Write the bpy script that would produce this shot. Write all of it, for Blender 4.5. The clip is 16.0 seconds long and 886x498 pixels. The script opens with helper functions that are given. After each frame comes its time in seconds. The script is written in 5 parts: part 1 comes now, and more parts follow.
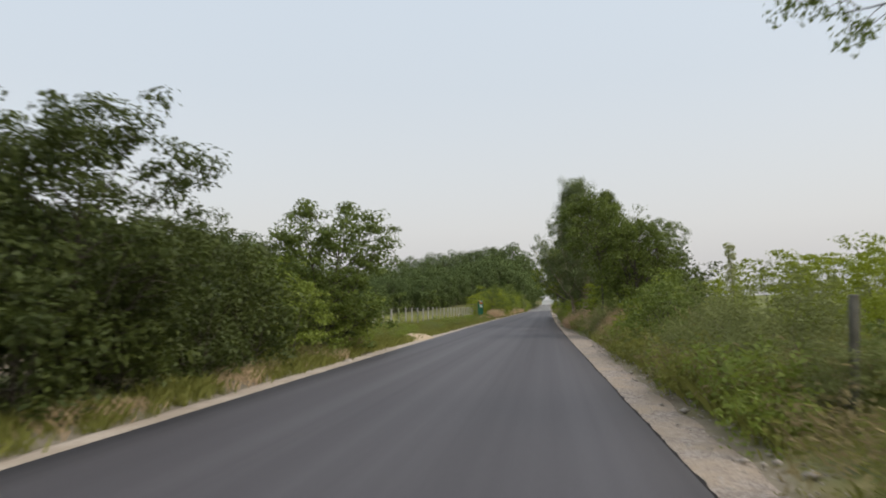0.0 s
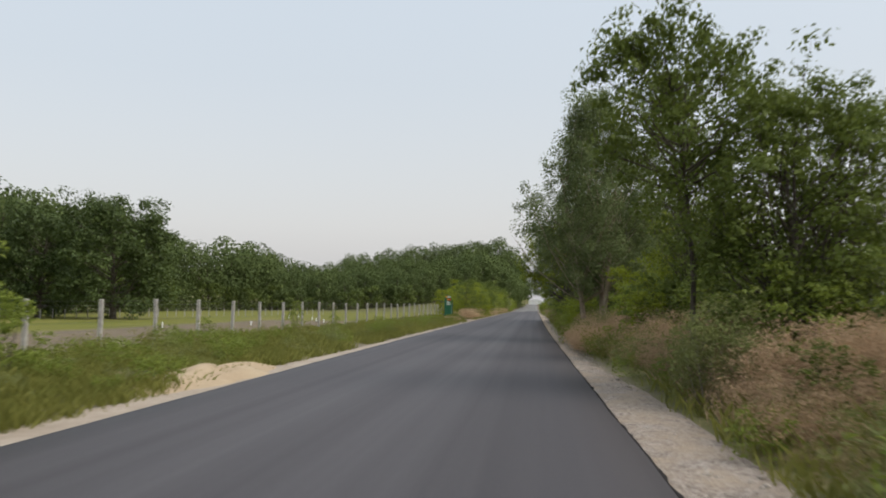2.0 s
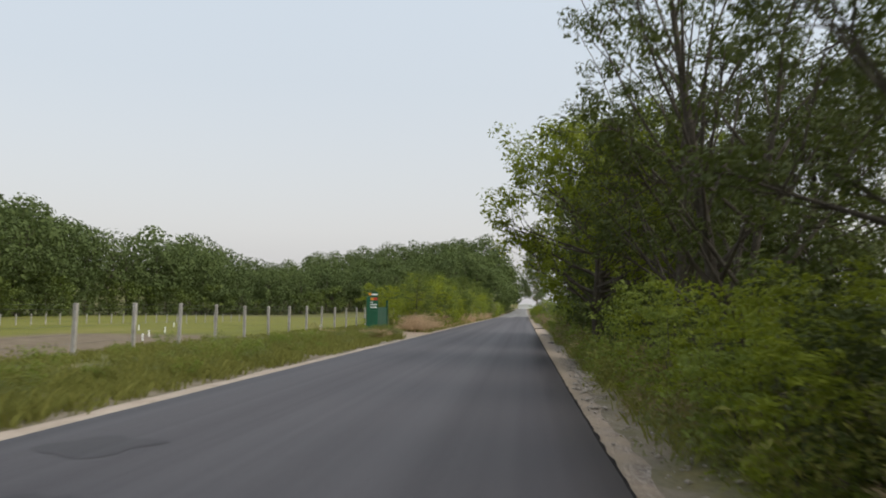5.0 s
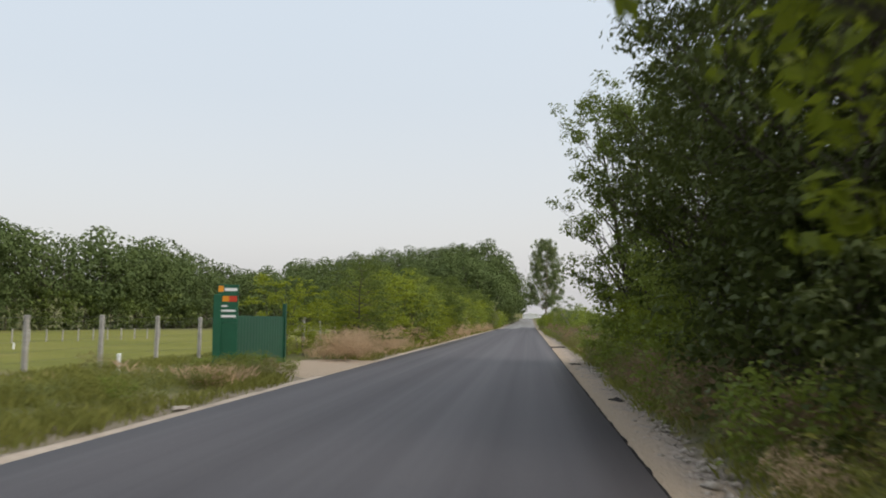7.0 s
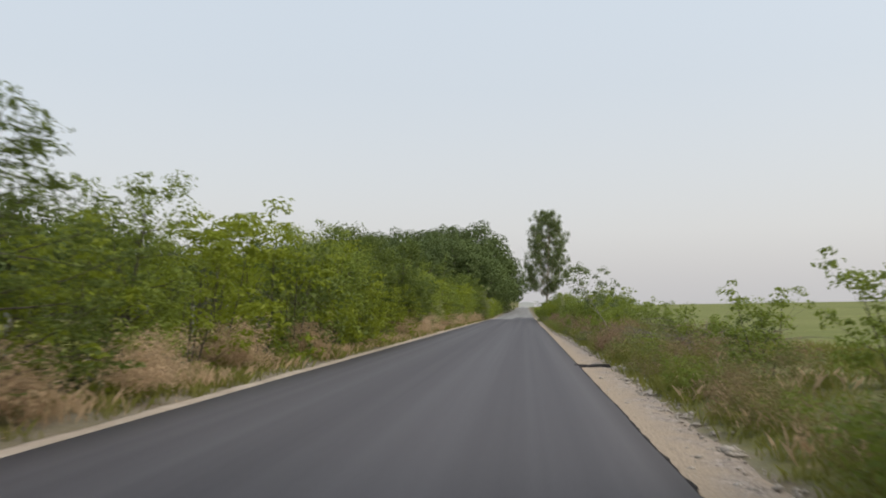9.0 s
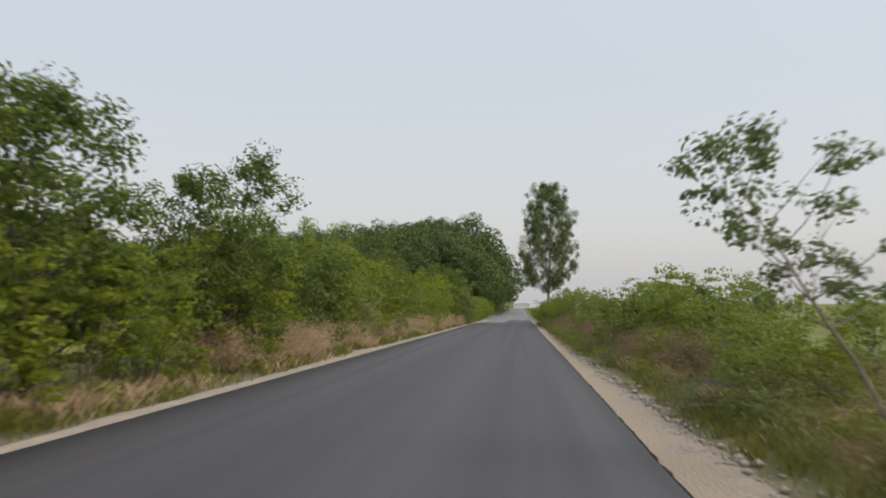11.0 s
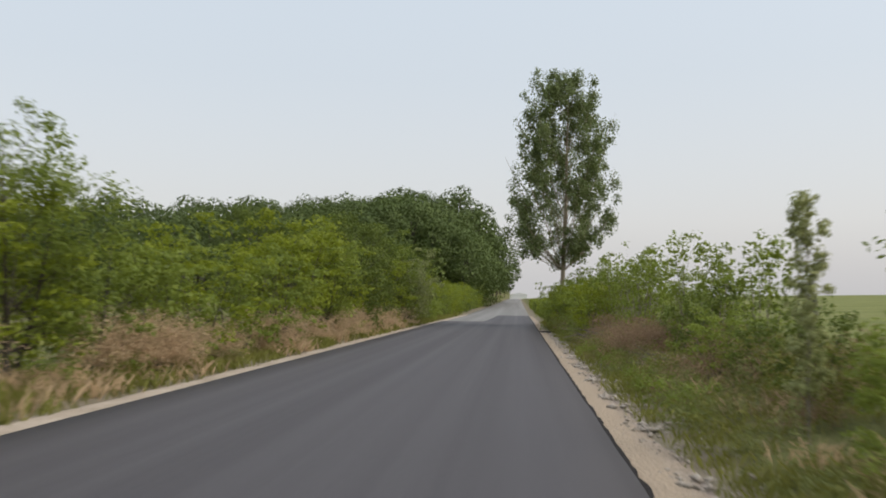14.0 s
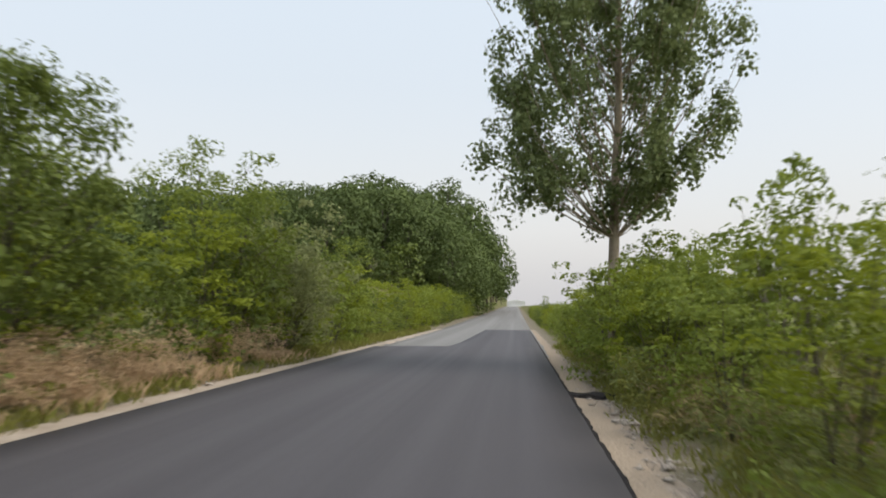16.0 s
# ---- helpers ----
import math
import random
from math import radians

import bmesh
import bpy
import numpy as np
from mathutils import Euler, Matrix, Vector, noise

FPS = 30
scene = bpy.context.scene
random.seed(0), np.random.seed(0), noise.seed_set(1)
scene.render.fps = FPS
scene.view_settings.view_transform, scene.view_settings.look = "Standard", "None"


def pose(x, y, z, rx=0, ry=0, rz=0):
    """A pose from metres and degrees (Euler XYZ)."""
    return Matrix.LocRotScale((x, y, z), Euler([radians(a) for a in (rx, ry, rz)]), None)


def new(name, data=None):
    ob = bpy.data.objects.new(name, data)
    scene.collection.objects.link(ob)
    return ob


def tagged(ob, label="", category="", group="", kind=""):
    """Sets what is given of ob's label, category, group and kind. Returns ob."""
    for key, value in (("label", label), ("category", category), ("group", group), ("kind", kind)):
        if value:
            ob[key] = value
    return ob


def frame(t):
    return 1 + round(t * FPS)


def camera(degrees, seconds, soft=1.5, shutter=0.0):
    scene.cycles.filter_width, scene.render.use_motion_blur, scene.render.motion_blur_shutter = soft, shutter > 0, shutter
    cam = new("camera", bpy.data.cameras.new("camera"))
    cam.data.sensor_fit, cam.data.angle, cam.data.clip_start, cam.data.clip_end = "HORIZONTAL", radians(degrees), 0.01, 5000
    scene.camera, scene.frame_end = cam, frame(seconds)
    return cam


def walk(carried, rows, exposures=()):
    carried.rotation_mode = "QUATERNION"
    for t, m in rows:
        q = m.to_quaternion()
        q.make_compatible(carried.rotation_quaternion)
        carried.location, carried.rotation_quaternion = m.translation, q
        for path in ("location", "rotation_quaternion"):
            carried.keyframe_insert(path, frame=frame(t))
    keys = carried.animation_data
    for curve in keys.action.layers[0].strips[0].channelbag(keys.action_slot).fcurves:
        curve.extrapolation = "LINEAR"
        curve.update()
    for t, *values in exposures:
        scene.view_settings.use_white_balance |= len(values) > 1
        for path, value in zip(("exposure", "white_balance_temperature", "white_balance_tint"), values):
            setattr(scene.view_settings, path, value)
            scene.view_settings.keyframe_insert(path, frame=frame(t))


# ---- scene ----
cam = camera(60.0, 16.0, soft=1.9, shutter=0.28)
PATH = [
    (0.0, pose(1.100, 0.000, 1.531, 94.40, 1.15, 7.87)),
    (0.5, pose(0.967, 6.462, 1.531, 94.39, 1.04, 7.55)),
    (1.0, pose(0.834, 12.627, 1.531, 93.54, 0.21, 6.71)),
    (1.5, pose(0.917, 18.472, 1.531, 92.53, 0.27, 6.30)),
    (2.0, pose(0.830, 24.171, 1.531, 94.17, -0.58, 6.87)),
    (2.5, pose(0.829, 29.636, 1.531, 93.73, -0.27, 7.08)),
    (3.0, pose(0.922, 35.244, 1.531, 94.34, -0.44, 7.93)),
    (3.5, pose(0.901, 40.817, 1.531, 94.93, -1.06, 7.92)),
    (4.0, pose(0.890, 46.440, 1.531, 95.94, -0.34, 7.90)),
    (4.5, pose(0.843, 51.695, 1.531, 94.88, -0.93, 6.47)),
    (5.0, pose(0.720, 57.136, 1.531, 94.51, -0.72, 6.11)),
    (7.3, pose(0.224, 82.924, 1.531, 95.33, -0.17, 6.41)),
    (7.5, pose(0.175, 85.232, 1.531, 94.78, -0.08, 6.23)),
    (8.0, pose(0.071, 91.157, 1.531, 95.36, -0.42, 6.23)),
    (8.2, pose(0.006, 93.549, 1.531, 95.21, -0.33, 6.36)),
    (10.5, pose(0.069, 121.386, 1.531, 93.90, -0.34, 5.53)),
    (11.0, pose(0.045, 127.512, 1.531, 94.51, -0.56, 5.79)),
    (11.5, pose(0.014, 133.698, 1.531, 95.23, -0.37, 5.72)),
    (12.0, pose(0.007, 139.869, 1.531, 94.46, -0.48, 5.72)),
    (12.5, pose(0.027, 146.044, 1.531, 94.15, -0.54, 5.50)),
    (13.0, pose(0.087, 152.258, 1.531, 94.33, 0.32, 6.09)),
    (13.5, pose(0.182, 158.545, 1.531, 94.11, -0.22, 5.90)),
    (14.0, pose(0.350, 164.936, 1.531, 93.83, -0.68, 5.59)),
    (14.5, pose(0.341, 171.408, 1.531, 93.75, -0.92, 5.27)),
    (15.0, pose(0.450, 177.820, 1.531, 94.13, -0.23, 5.89)),
    (15.5, pose(0.457, 184.173, 1.531, 94.22, -0.24, 5.99)),
    (16.0, pose(0.441, 190.802, 1.531, 94.44, -0.24, 5.42)),
]
walk(cam, PATH, exposures=((0.0, 0.0), (2.5, 0.0), (5.0, 0.0), (7.5, 0.07), (8.2, 0.04), (10.5, -0.08), (12.5, -0.07), (14.0, 0.0), (15.0, 0.12), (16.0, 0.2)))

# ---- light: a bright, hazy, overcast afternoon ----
world = bpy.data.worlds.new("overcast_sky")
scene.world = world
world.use_nodes = True
wn, wl = world.node_tree.nodes, world.node_tree.links
wn.clear()
SUN_EL, SUN_AZ = 48.0, 105.0
sky = wn.new("ShaderNodeTexSky")
sky.sky_type, sky.sun_disc = "NISHITA", False
sky.sun_elevation, sky.sun_rotation = radians(SUN_EL), radians(SUN_AZ)
sky.dust_density, sky.air_density = 6.0, 1.4
clear = wn.new("ShaderNodeBackground")
clear.inputs["Strength"].default_value = 0.05
wl.new(sky.outputs["Color"], clear.inputs["Color"])
where = wn.new("ShaderNodeTexCoord")
split = wn.new("ShaderNodeSeparateXYZ")
wl.new(where.outputs["Generated"], split.inputs[0])
ramp = wn.new("ShaderNodeValToRGB")
ramp.color_ramp.elements[0].position, ramp.color_ramp.elements[0].color = 0.0, (0.548, 0.54, 0.551, 1)
ramp.color_ramp.elements[1].position, ramp.color_ramp.elements[1].color = 1.0, (1.06, 1.09, 1.13, 1)
for p, c in ((0.10, (0.60, 0.597, 0.606, 1)), (0.28, (0.552, 0.585, 0.618, 1)), (0.45, (0.556, 0.61, 0.657, 1))):
    e = ramp.color_ramp.elements.new(p)
    e.color = c
wl.new(split.outputs["Z"], ramp.inputs["Fac"])
cloud = wn.new("ShaderNodeBackground")
cloud.inputs["Strength"].default_value = 1.0
wl.new(ramp.outputs["Color"], cloud.inputs["Color"])
both = wn.new("ShaderNodeAddShader")
wl.new(clear.outputs[0], both.inputs[0])
wl.new(cloud.outputs[0], both.inputs[1])
wo = wn.new("ShaderNodeOutputWorld")
wl.new(both.outputs[0], wo.inputs["Surface"])

sun = new("sun", bpy.data.lights.new("sun", "SUN"))
sun.data.energy, sun.data.angle, sun.data.color = 1.6, radians(28), (1.0, 0.95, 0.87)
# the sun stands over the field, to the right of the road and a little behind
sun.rotation_euler = Vector((math.sin(radians(SUN_AZ)) * math.cos(radians(SUN_EL)), math.cos(radians(SUN_AZ)) * math.cos(radians(SUN_EL)), math.sin(radians(SUN_EL)))).to_track_quat("Z", "Y").to_euler()


# ---- materials ----
def mat(name, rough=0.9, spec=0.3):
    m = bpy.data.materials.new(name)
    m.use_nodes = True
    b = m.node_tree.nodes["Principled BSDF"]
    b.inputs["Roughness"].default_value = rough
    b.inputs["Specular IOR Level"].default_value = spec
    return m, m.node_tree.nodes, m.node_tree.links, b


def place(n, l, scale=(1, 1, 1)):
    g = n.new("ShaderNodeNewGeometry")
    v = n.new("ShaderNodeVectorMath")
    v.operation = "MULTIPLY"
    v.inputs[1].default_value = scale
    l.new(g.outputs["Position"], v.inputs[0])
    return v.outputs[0]


def noisy(n, l, vec, scale, detail=4.0, rough=0.6):
    t = n.new("ShaderNodeTexNoise")
    t.inputs["Scale"].default_value, t.inputs["Detail"].default_value, t.inputs["Roughness"].default_value = scale, detail, rough
    l.new(vec, t.inputs["Vector"])
    return t.outputs["Fac"]


def ramped(n, l, fac, stops):
    r = n.new("ShaderNodeValToRGB")
    r.color_ramp.elements[0].position, r.color_ramp.elements[0].color = stops[0][0], (*stops[0][1], 1)
    r.color_ramp.elements[1].position, r.color_ramp.elements[1].color = stops[-1][0], (*stops[-1][1], 1)
    for p, c in stops[1:-1]:
        r.color_ramp.elements.new(p).color = (*c, 1)
    l.new(fac, r.inputs["Fac"])
    return r.outputs["Color"]


def mixed(n, l, fac, a, b, mode="MIX"):
    x = n.new("ShaderNodeMix")
    x.data_type, x.blend_type = "RGBA", mode
    for sock, v in ((x.inputs[0], fac), (x.inputs[6], a), (x.inputs[7], b)):
        if isinstance(v, (int, float)):
            sock.default_value = v
        elif isinstance(v, tuple):
            sock.default_value = (*v, 1)
        else:
            l.new(v, sock)
    return x.outputs[2]


def bumpy(n, l, b, height, strength, distance):
    u = n.new("ShaderNodeBump")
    u.inputs["Strength"].default_value, u.inputs["Distance"].default_value = strength, distance
    l.new(height, u.inputs["Height"])
    l.new(u.outputs["Normal"], b.inputs["Normal"])


def ranged(n, l, v, a, b, lo=0.0, hi=1.0):
    r = n.new("ShaderNodeMapRange")
    r.inputs[1].default_value, r.inputs[2].default_value, r.inputs[3].default_value, r.inputs[4].default_value = a, b, lo, hi
    l.new(v, r.inputs[0])
    return r.outputs[0]


def math2(n, l, op, a, b):
    x = n.new("ShaderNodeMath")
    x.operation = op
    for sock, v in zip(x.inputs, (a, b)):
        if isinstance(v, (int, float)):
            sock.default_value = v
        else:
            l.new(v, sock)
    return x.outputs[0]


def asphalt(name, dark, light, grit):
    m, n, l, b = mat(name, 0.7, 0.3)
    p = place(n, l)
    lanes = noisy(n, l, place(n, l, (1.0, 0.006, 1)), 1.0, 3.0)
    roller = noisy(n, l, place(n, l, (3.5, 0.03, 1)), 1.0, 3.0)
    blot = noisy(n, l, place(n, l, (1.0, 0.25, 1)), 0.8, 4.0)
    fine = noisy(n, l, p, 55.0, 3.0)
    base = ramped(n, l, lanes, ((0.32, dark), (0.68, light)))
    base = mixed(n, l, ranged(n, l, roller, 0.4, 0.75, 0.0, 0.25), base, tuple(1.3 * c for c in light))
    base = mixed(n, l, ranged(n, l, blot, 0.4, 0.75, 0.0, 0.14), base, tuple(0.85 * c for c in dark))
    base = mixed(n, l, ranged(n, l, fine, 0.35, 0.7, 0.0, grit), base, tuple(1.9 * c for c in light))
    l.new(base, b.inputs["Base Color"])
    l.new(ranged(n, l, lanes, 0.3, 0.7, 0.74, 0.6), b.inputs["Roughness"])
    bumpy(n, l, b, fine, 0.35, 0.006)
    return m


M_ROAD = asphalt("fresh_asphalt", (0.0395, 0.0366, 0.0408), (0.0565, 0.0523, 0.0568), 0.28)
M_OLD = asphalt("old_asphalt", (0.115, 0.11, 0.105), (0.155, 0.15, 0.143), 0.3)


M_STAIN = asphalt("bitumen_film", (0.029, 0.0272, 0.030), (0.041, 0.0385, 0.0415), 0.25)


def earthy(name, a, c, d, scale, bump=0.5, speck=0.45):
    m, n, l, b = mat(name, 0.95, 0.15)
    p = place(n, l)
    big, small = noisy(n, l, p, scale, 5.0), noisy(n, l, p, scale * 18, 4.0)
    col = ramped(n, l, big, ((0.3, a), (0.5, c), (0.7, d)))
    col = mixed(n, l, ranged(n, l, small, 0.4, 0.75, 0.0, speck), col, tuple(0.62 * q for q in a))
    l.new(col, b.inputs["Base Color"])
    bumpy(n, l, b, small, bump, 0.03)
    return m


m, n, l, b = mat("pale_gravel", 0.95, 0.15)
p = place(n, l)
cells = n.new("ShaderNodeTexVoronoi")
cells.inputs["Scale"].default_value = 24.0
l.new(p, cells.inputs["Vector"])
hue = n.new("ShaderNodeSeparateColor")
l.new(cells.outputs["Color"], hue.inputs[0])
patch, fine = noisy(n, l, p, 1.1, 5.0), noisy(n, l, p, 40.0, 3.0)
rubble = ramped(n, l, hue.outputs["Red"], ((0.0, (0.135, 0.112, 0.096)), (0.45, (0.245, 0.208, 0.18)), (1.0, (0.385, 0.34, 0.302))))
dust = ramped(n, l, fine, ((0.3, (0.26, 0.206, 0.152)), (0.7, (0.37, 0.302, 0.23))))
gx = n.new("ShaderNodeSeparateXYZ")
l.new(p, gx.inputs[0])
swept = ranged(n, l, math2(n, l, "ADD", gx.outputs["X"], math2(n, l, "MULTIPLY", patch, 0.5)), 1.95, 2.3)
late = ranged(n, l, gx.outputs["Y"], 58.0, 76.0)
loose = ranged(n, l, patch, 0.38, 0.58, 0.15, 0.95)
loose = mixed(n, l, late, loose, math2(n, l, "MULTIPLY", loose, swept))
l.new(mixed(n, l, loose, dust, rubble), b.inputs["Base Color"])
bumpy(n, l, b, math2(n, l, "ADD", math2(n, l, "MULTIPLY", cells.outputs["Distance"], -1.0), math2(n, l, "MULTIPLY", fine, 0.4)), 0.8, 0.03)
M_GRAVEL = m
M_SAND = earthy("yellow_sand", (0.35, 0.265, 0.175), (0.41, 0.32, 0.215), (0.46, 0.37, 0.255), 0.8, 0.3, 0.22)
M_STRIP = earthy("concrete_strip", (0.30, 0.248, 0.195), (0.37, 0.31, 0.25), (0.43, 0.37, 0.305), 0.9, 0.25)
M_STONE = earthy("limestone", (0.29, 0.255, 0.215), (0.37, 0.33, 0.285), (0.46, 0.42, 0.37), 3.0)
M_POST = earthy("weathered_concrete", (0.30, 0.29, 0.26), (0.40, 0.38, 0.35), (0.48, 0.46, 0.43), 4.0, 0.3)
M_MOSSY = earthy("mossy_concrete", (0.085, 0.082, 0.062), (0.13, 0.122, 0.098), (0.20, 0.19, 0.16), 5.0, 0.4)
M_TAR = earthy("broken_asphalt", (0.018, 0.017, 0.017), (0.026, 0.024, 0.024), (0.042, 0.039, 0.038), 5.0, 0.8)
M_WOOD = earthy("grey_bark", (0.07, 0.058, 0.046), (0.105, 0.09, 0.072), (0.16, 0.14, 0.115), 3.0, 0.9)
M_PALE = earthy("pale_poplar_bark", (0.25, 0.195, 0.14), (0.35, 0.285, 0.21), (0.45, 0.385, 0.30), 2.2, 0.7)
M_BRUSH = earthy("old_brushwood", (0.13, 0.108, 0.09), (0.19, 0.16, 0.135), (0.27, 0.235, 0.20), 4.0, 0.5)
M_TWIG = earthy("dead_twig", (0.19, 0.165, 0.135), (0.27, 0.235, 0.195), (0.35, 0.31, 0.26), 4.0, 0.5)


def leafy(name, dark, light, glow=0.35, rough=0.55):
    """Leaves that vary from leaf to leaf, from branch to branch and from plant to plant, and let some light through."""
    m, n, l, b = mat(name, rough, 0.18)
    g = n.new("ShaderNodeNewGeometry")
    o = n.new("ShaderNodeObjectInfo")
    patch = noisy(n, l, place(n, l), 0.9, 3.0)
    f = math2(n, l, "ADD", math2(n, l, "MULTIPLY", g.outputs["Random Per Island"], 0.42), math2(n, l, "MULTIPLY", ranged(n, l, patch, 0.3, 0.7), 0.30))
    f = math2(n, l, "ADD", f, math2(n, l, "MULTIPLY", o.outputs["Random"], 0.28))
    mid = tuple(0.5 * (p + q) for p, q in zip(dark, light))
    col = ramped(n, l, f, ((0.05, dark), (0.5, mid), (0.95, light)))
    l.new(col, b.inputs["Base Color"])
    tr = n.new("ShaderNodeBsdfTranslucent")
    l.new(mixed(n, l, 0.5, col, tuple(min(1, 1.5 * q) for q in light)), tr.inputs["Color"])
    mx = n.new("ShaderNodeMixShader")
    mx.inputs[0].default_value = glow
    l.new(b.outputs[0], mx.inputs[1])
    l.new(tr.outputs[0], mx.inputs[2])
    l.new(mx.outputs[0], n["Material Output"].inputs["Surface"])
    return m


# blue-grey cast in the forest greens: distance haze put into the leaf colour
M_FOREST = leafy("forest_leaves", (0.058, 0.084, 0.029), (0.118, 0.155, 0.048), 0.22, 0.75)
M_UNDER = leafy("undergrowth_leaves", (0.07, 0.10, 0.024), (0.15, 0.19, 0.042), 0.25)
M_OAK = leafy("oak_leaves", (0.044, 0.066, 0.022), (0.10, 0.138, 0.04), 0.2)
M_ACACIA = leafy("acacia_leaves", (0.105, 0.138, 0.012), (0.25, 0.29, 0.028), 0.38)
M_MIDLEAF = leafy("field_maple_leaves", (0.096, 0.134, 0.023), (0.24, 0.29, 0.052), 0.36)
M_ELM = leafy("elm_leaves", (0.056, 0.082, 0.016), (0.15, 0.188, 0.038), 0.3)
M_DARKLEAF = leafy("willow_leaves", (0.034, 0.048, 0.013), (0.10, 0.122, 0.029), 0.24)
M_POPLAR = leafy("poplar_leaves", (0.074, 0.104, 0.040), (0.198, 0.236, 0.094), 0.32)
M_GREYLEAF = leafy("grey_poplar_leaves", (0.076, 0.106, 0.042), (0.205, 0.243, 0.098), 0.34)
M_SILVER = leafy("silver_poplar_leaves", (0.15, 0.172, 0.055), (0.37, 0.385, 0.17), 0.32)
M_WEED = leafy("grey_green_weeds", (0.10, 0.118, 0.036), (0.22, 0.24, 0.085), 0.3, 0.7)
M_GRASS = leafy("green_grass", (0.095, 0.112, 0.020), (0.25, 0.245, 0.065), 0.35, 0.7)
M_DRY = leafy("dry_grass", (0.38, 0.275, 0.165), (0.60, 0.45, 0.295), 0.38, 0.8)
M_RUST = leafy("rusty_weeds", (0.25, 0.172, 0.104), (0.48, 0.345, 0.218), 0.34, 0.8)
M_BROWN = leafy("brown_weeds", (0.17, 0.112, 0.07), (0.34, 0.238, 0.152), 0.32, 0.8)
M_SEDGE = leafy("withered_weeds", (0.12, 0.105, 0.045), (0.28, 0.22, 0.11), 0.3, 0.8)

# the ground: rough grass, bare soil behind the fence, mown meadow, crop field
m, n, l, b = mat("ground_cover", 0.95, 0.12)
p = place(n, l)
xyz = n.new("ShaderNodeSeparateXYZ")
l.new(p, xyz.inputs[0])
X, Y = xyz.outputs["X"], xyz.outputs["Y"]
X = math2(n, l, "SUBTRACT", X, math2(n, l, "MULTIPLY", math2(n, l, "MAXIMUM", math2(n, l, "SUBTRACT", 64.0, Y), 0.0), 0.0155))
big, mid, small = noisy(n, l, p, 0.12, 5.0), noisy(n, l, p, 1.1, 5.0), noisy(n, l, p, 16.0, 4.0)
rough_grass = ramped(n, l, mid, ((0.3, (0.075, 0.085, 0.03)), (0.5, (0.13, 0.135, 0.05)), (0.7, (0.22, 0.18, 0.09))))
soil = ramped(n, l, mid, ((0.3, (0.145, 0.115, 0.08)), (0.7, (0.225, 0.18, 0.13))))
rows = noisy(n, l, place(n, l, (2.2, 0.05, 1)), 1.0, 2.0)
meadow = ramped(n, l, math2(n, l, "ADD", math2(n, l, "MULTIPLY", big, 0.6), math2(n, l, "MULTIPLY", rows, 0.4)), ((0.35, (0.11, 0.125, 0.025)), (0.5, (0.165, 0.17, 0.034)), (0.65, (0.21, 0.19, 0.06))))
crop = ramped(n, l, big, ((0.35, (0.125, 0.145, 0.042)), (0.65, (0.19, 0.20, 0.07))))
wob = math2(n, l, "MULTIPLY", math2(n, l, "SUBTRACT", mid, 0.5), 3.0)
xw = math2(n, l, "ADD", X, wob)
field = ranged(n, l, xw, -12.2, -13.4)
inside = ranged(n, l, math2(n, l, "ADD", Y, wob), 105.5, 102.5)
plot = ranged(n, l, xw, -29.5, -27.0)
left_field = mixed(n, l, math2(n, l, "MULTIPLY", inside, plot), meadow, soil)
field = math2(n, l, "MULTIPLY", field, ranged(n, l, math2(n, l, "ADD", Y, math2(n, l, "MULTIPLY", X, -0.35)), 225.0, 210.0))
col = mixed(n, l, field, rough_grass, left_field)
col = mixed(n, l, ranged(n, l, xw, 6.0, 9.0), col, crop)
dusty = ramped(n, l, mid, ((0.3, (0.17, 0.14, 0.10)), (0.5, (0.22, 0.19, 0.145)), (0.7, (0.15, 0.135, 0.075))))
xs_ = math2(n, l, "ADD", X, math2(n, l, "MULTIPLY", math2(n, l, "SUBTRACT", mid, 0.5), 1.6))
near = math2(n, l, "MULTIPLY", ranged(n, l, xs_, 2.75, 2.25), ranged(n, l, xs_, -7.0, -6.5))
col = mixed(n, l, near, col, dusty)
col = mixed(n, l, ranged(n, l, small, 0.4, 0.75, 0.0, 0.5), col, (0.05, 0.05, 0.022))
l.new(col, b.inputs["Base Color"])
bumpy(n, l, b, small, 0.6, 0.05)
M_GROUND = m


def painted(name, c, rough=0.55, metal=0.0):
    m, n, l, b = mat(name, rough, 0.4)
    p = place(n, l)
    f = noisy(n, l, p, 2.5, 5.0)
    g = noisy(n, l, p, 40.0, 2.0)
    col = mixed(n, l, ranged(n, l, f, 0.35, 0.7, 0.0, 0.4), c, tuple(0.7 * q for q in c))
    col = mixed(n, l, ranged(n, l, g, 0.5, 0.8, 0.0, 0.25), col, tuple(min(1, 1.4 * q + 0.02) for q in c))
    l.new(col, b.inputs["Base Color"])
    b.inputs["Metallic"].default_value = metal
    return m


M_GREEN = painted("green_paint", (0.010, 0.070, 0.037))
M_BOARD = painted("green_board", (0.013, 0.10, 0.05))
M_WHITE = painted("white_paint", (0.82, 0.83, 0.82))
M_RED = painted("red_paint", (0.55, 0.05, 0.02))
M_ORANGE = painted("orange_paint", (0.75, 0.30, 0.02))
M_WIRE = painted("galvanised_wire", (0.16, 0.16, 0.155), 0.5, 0.6)

# ---- the lie of the land ----
XL, XR = -5.28, 1.44


def step(v, a, b):
    t = np.clip((np.asarray(v, float) - a) / (b - a), 0, 1)
    return t * t * (3 - 2 * t)


def drift(y):
    """Sideways shift of the place: its first stretch comes in at a slight angle, then runs straight."""
    return 0.2325 * np.log1p(np.exp((64.0 - np.asarray(y, float)) / 15.0))


def road_z(y):
    return 0.0075 * np.clip(np.asarray(y, float) - 260, 0, 420)


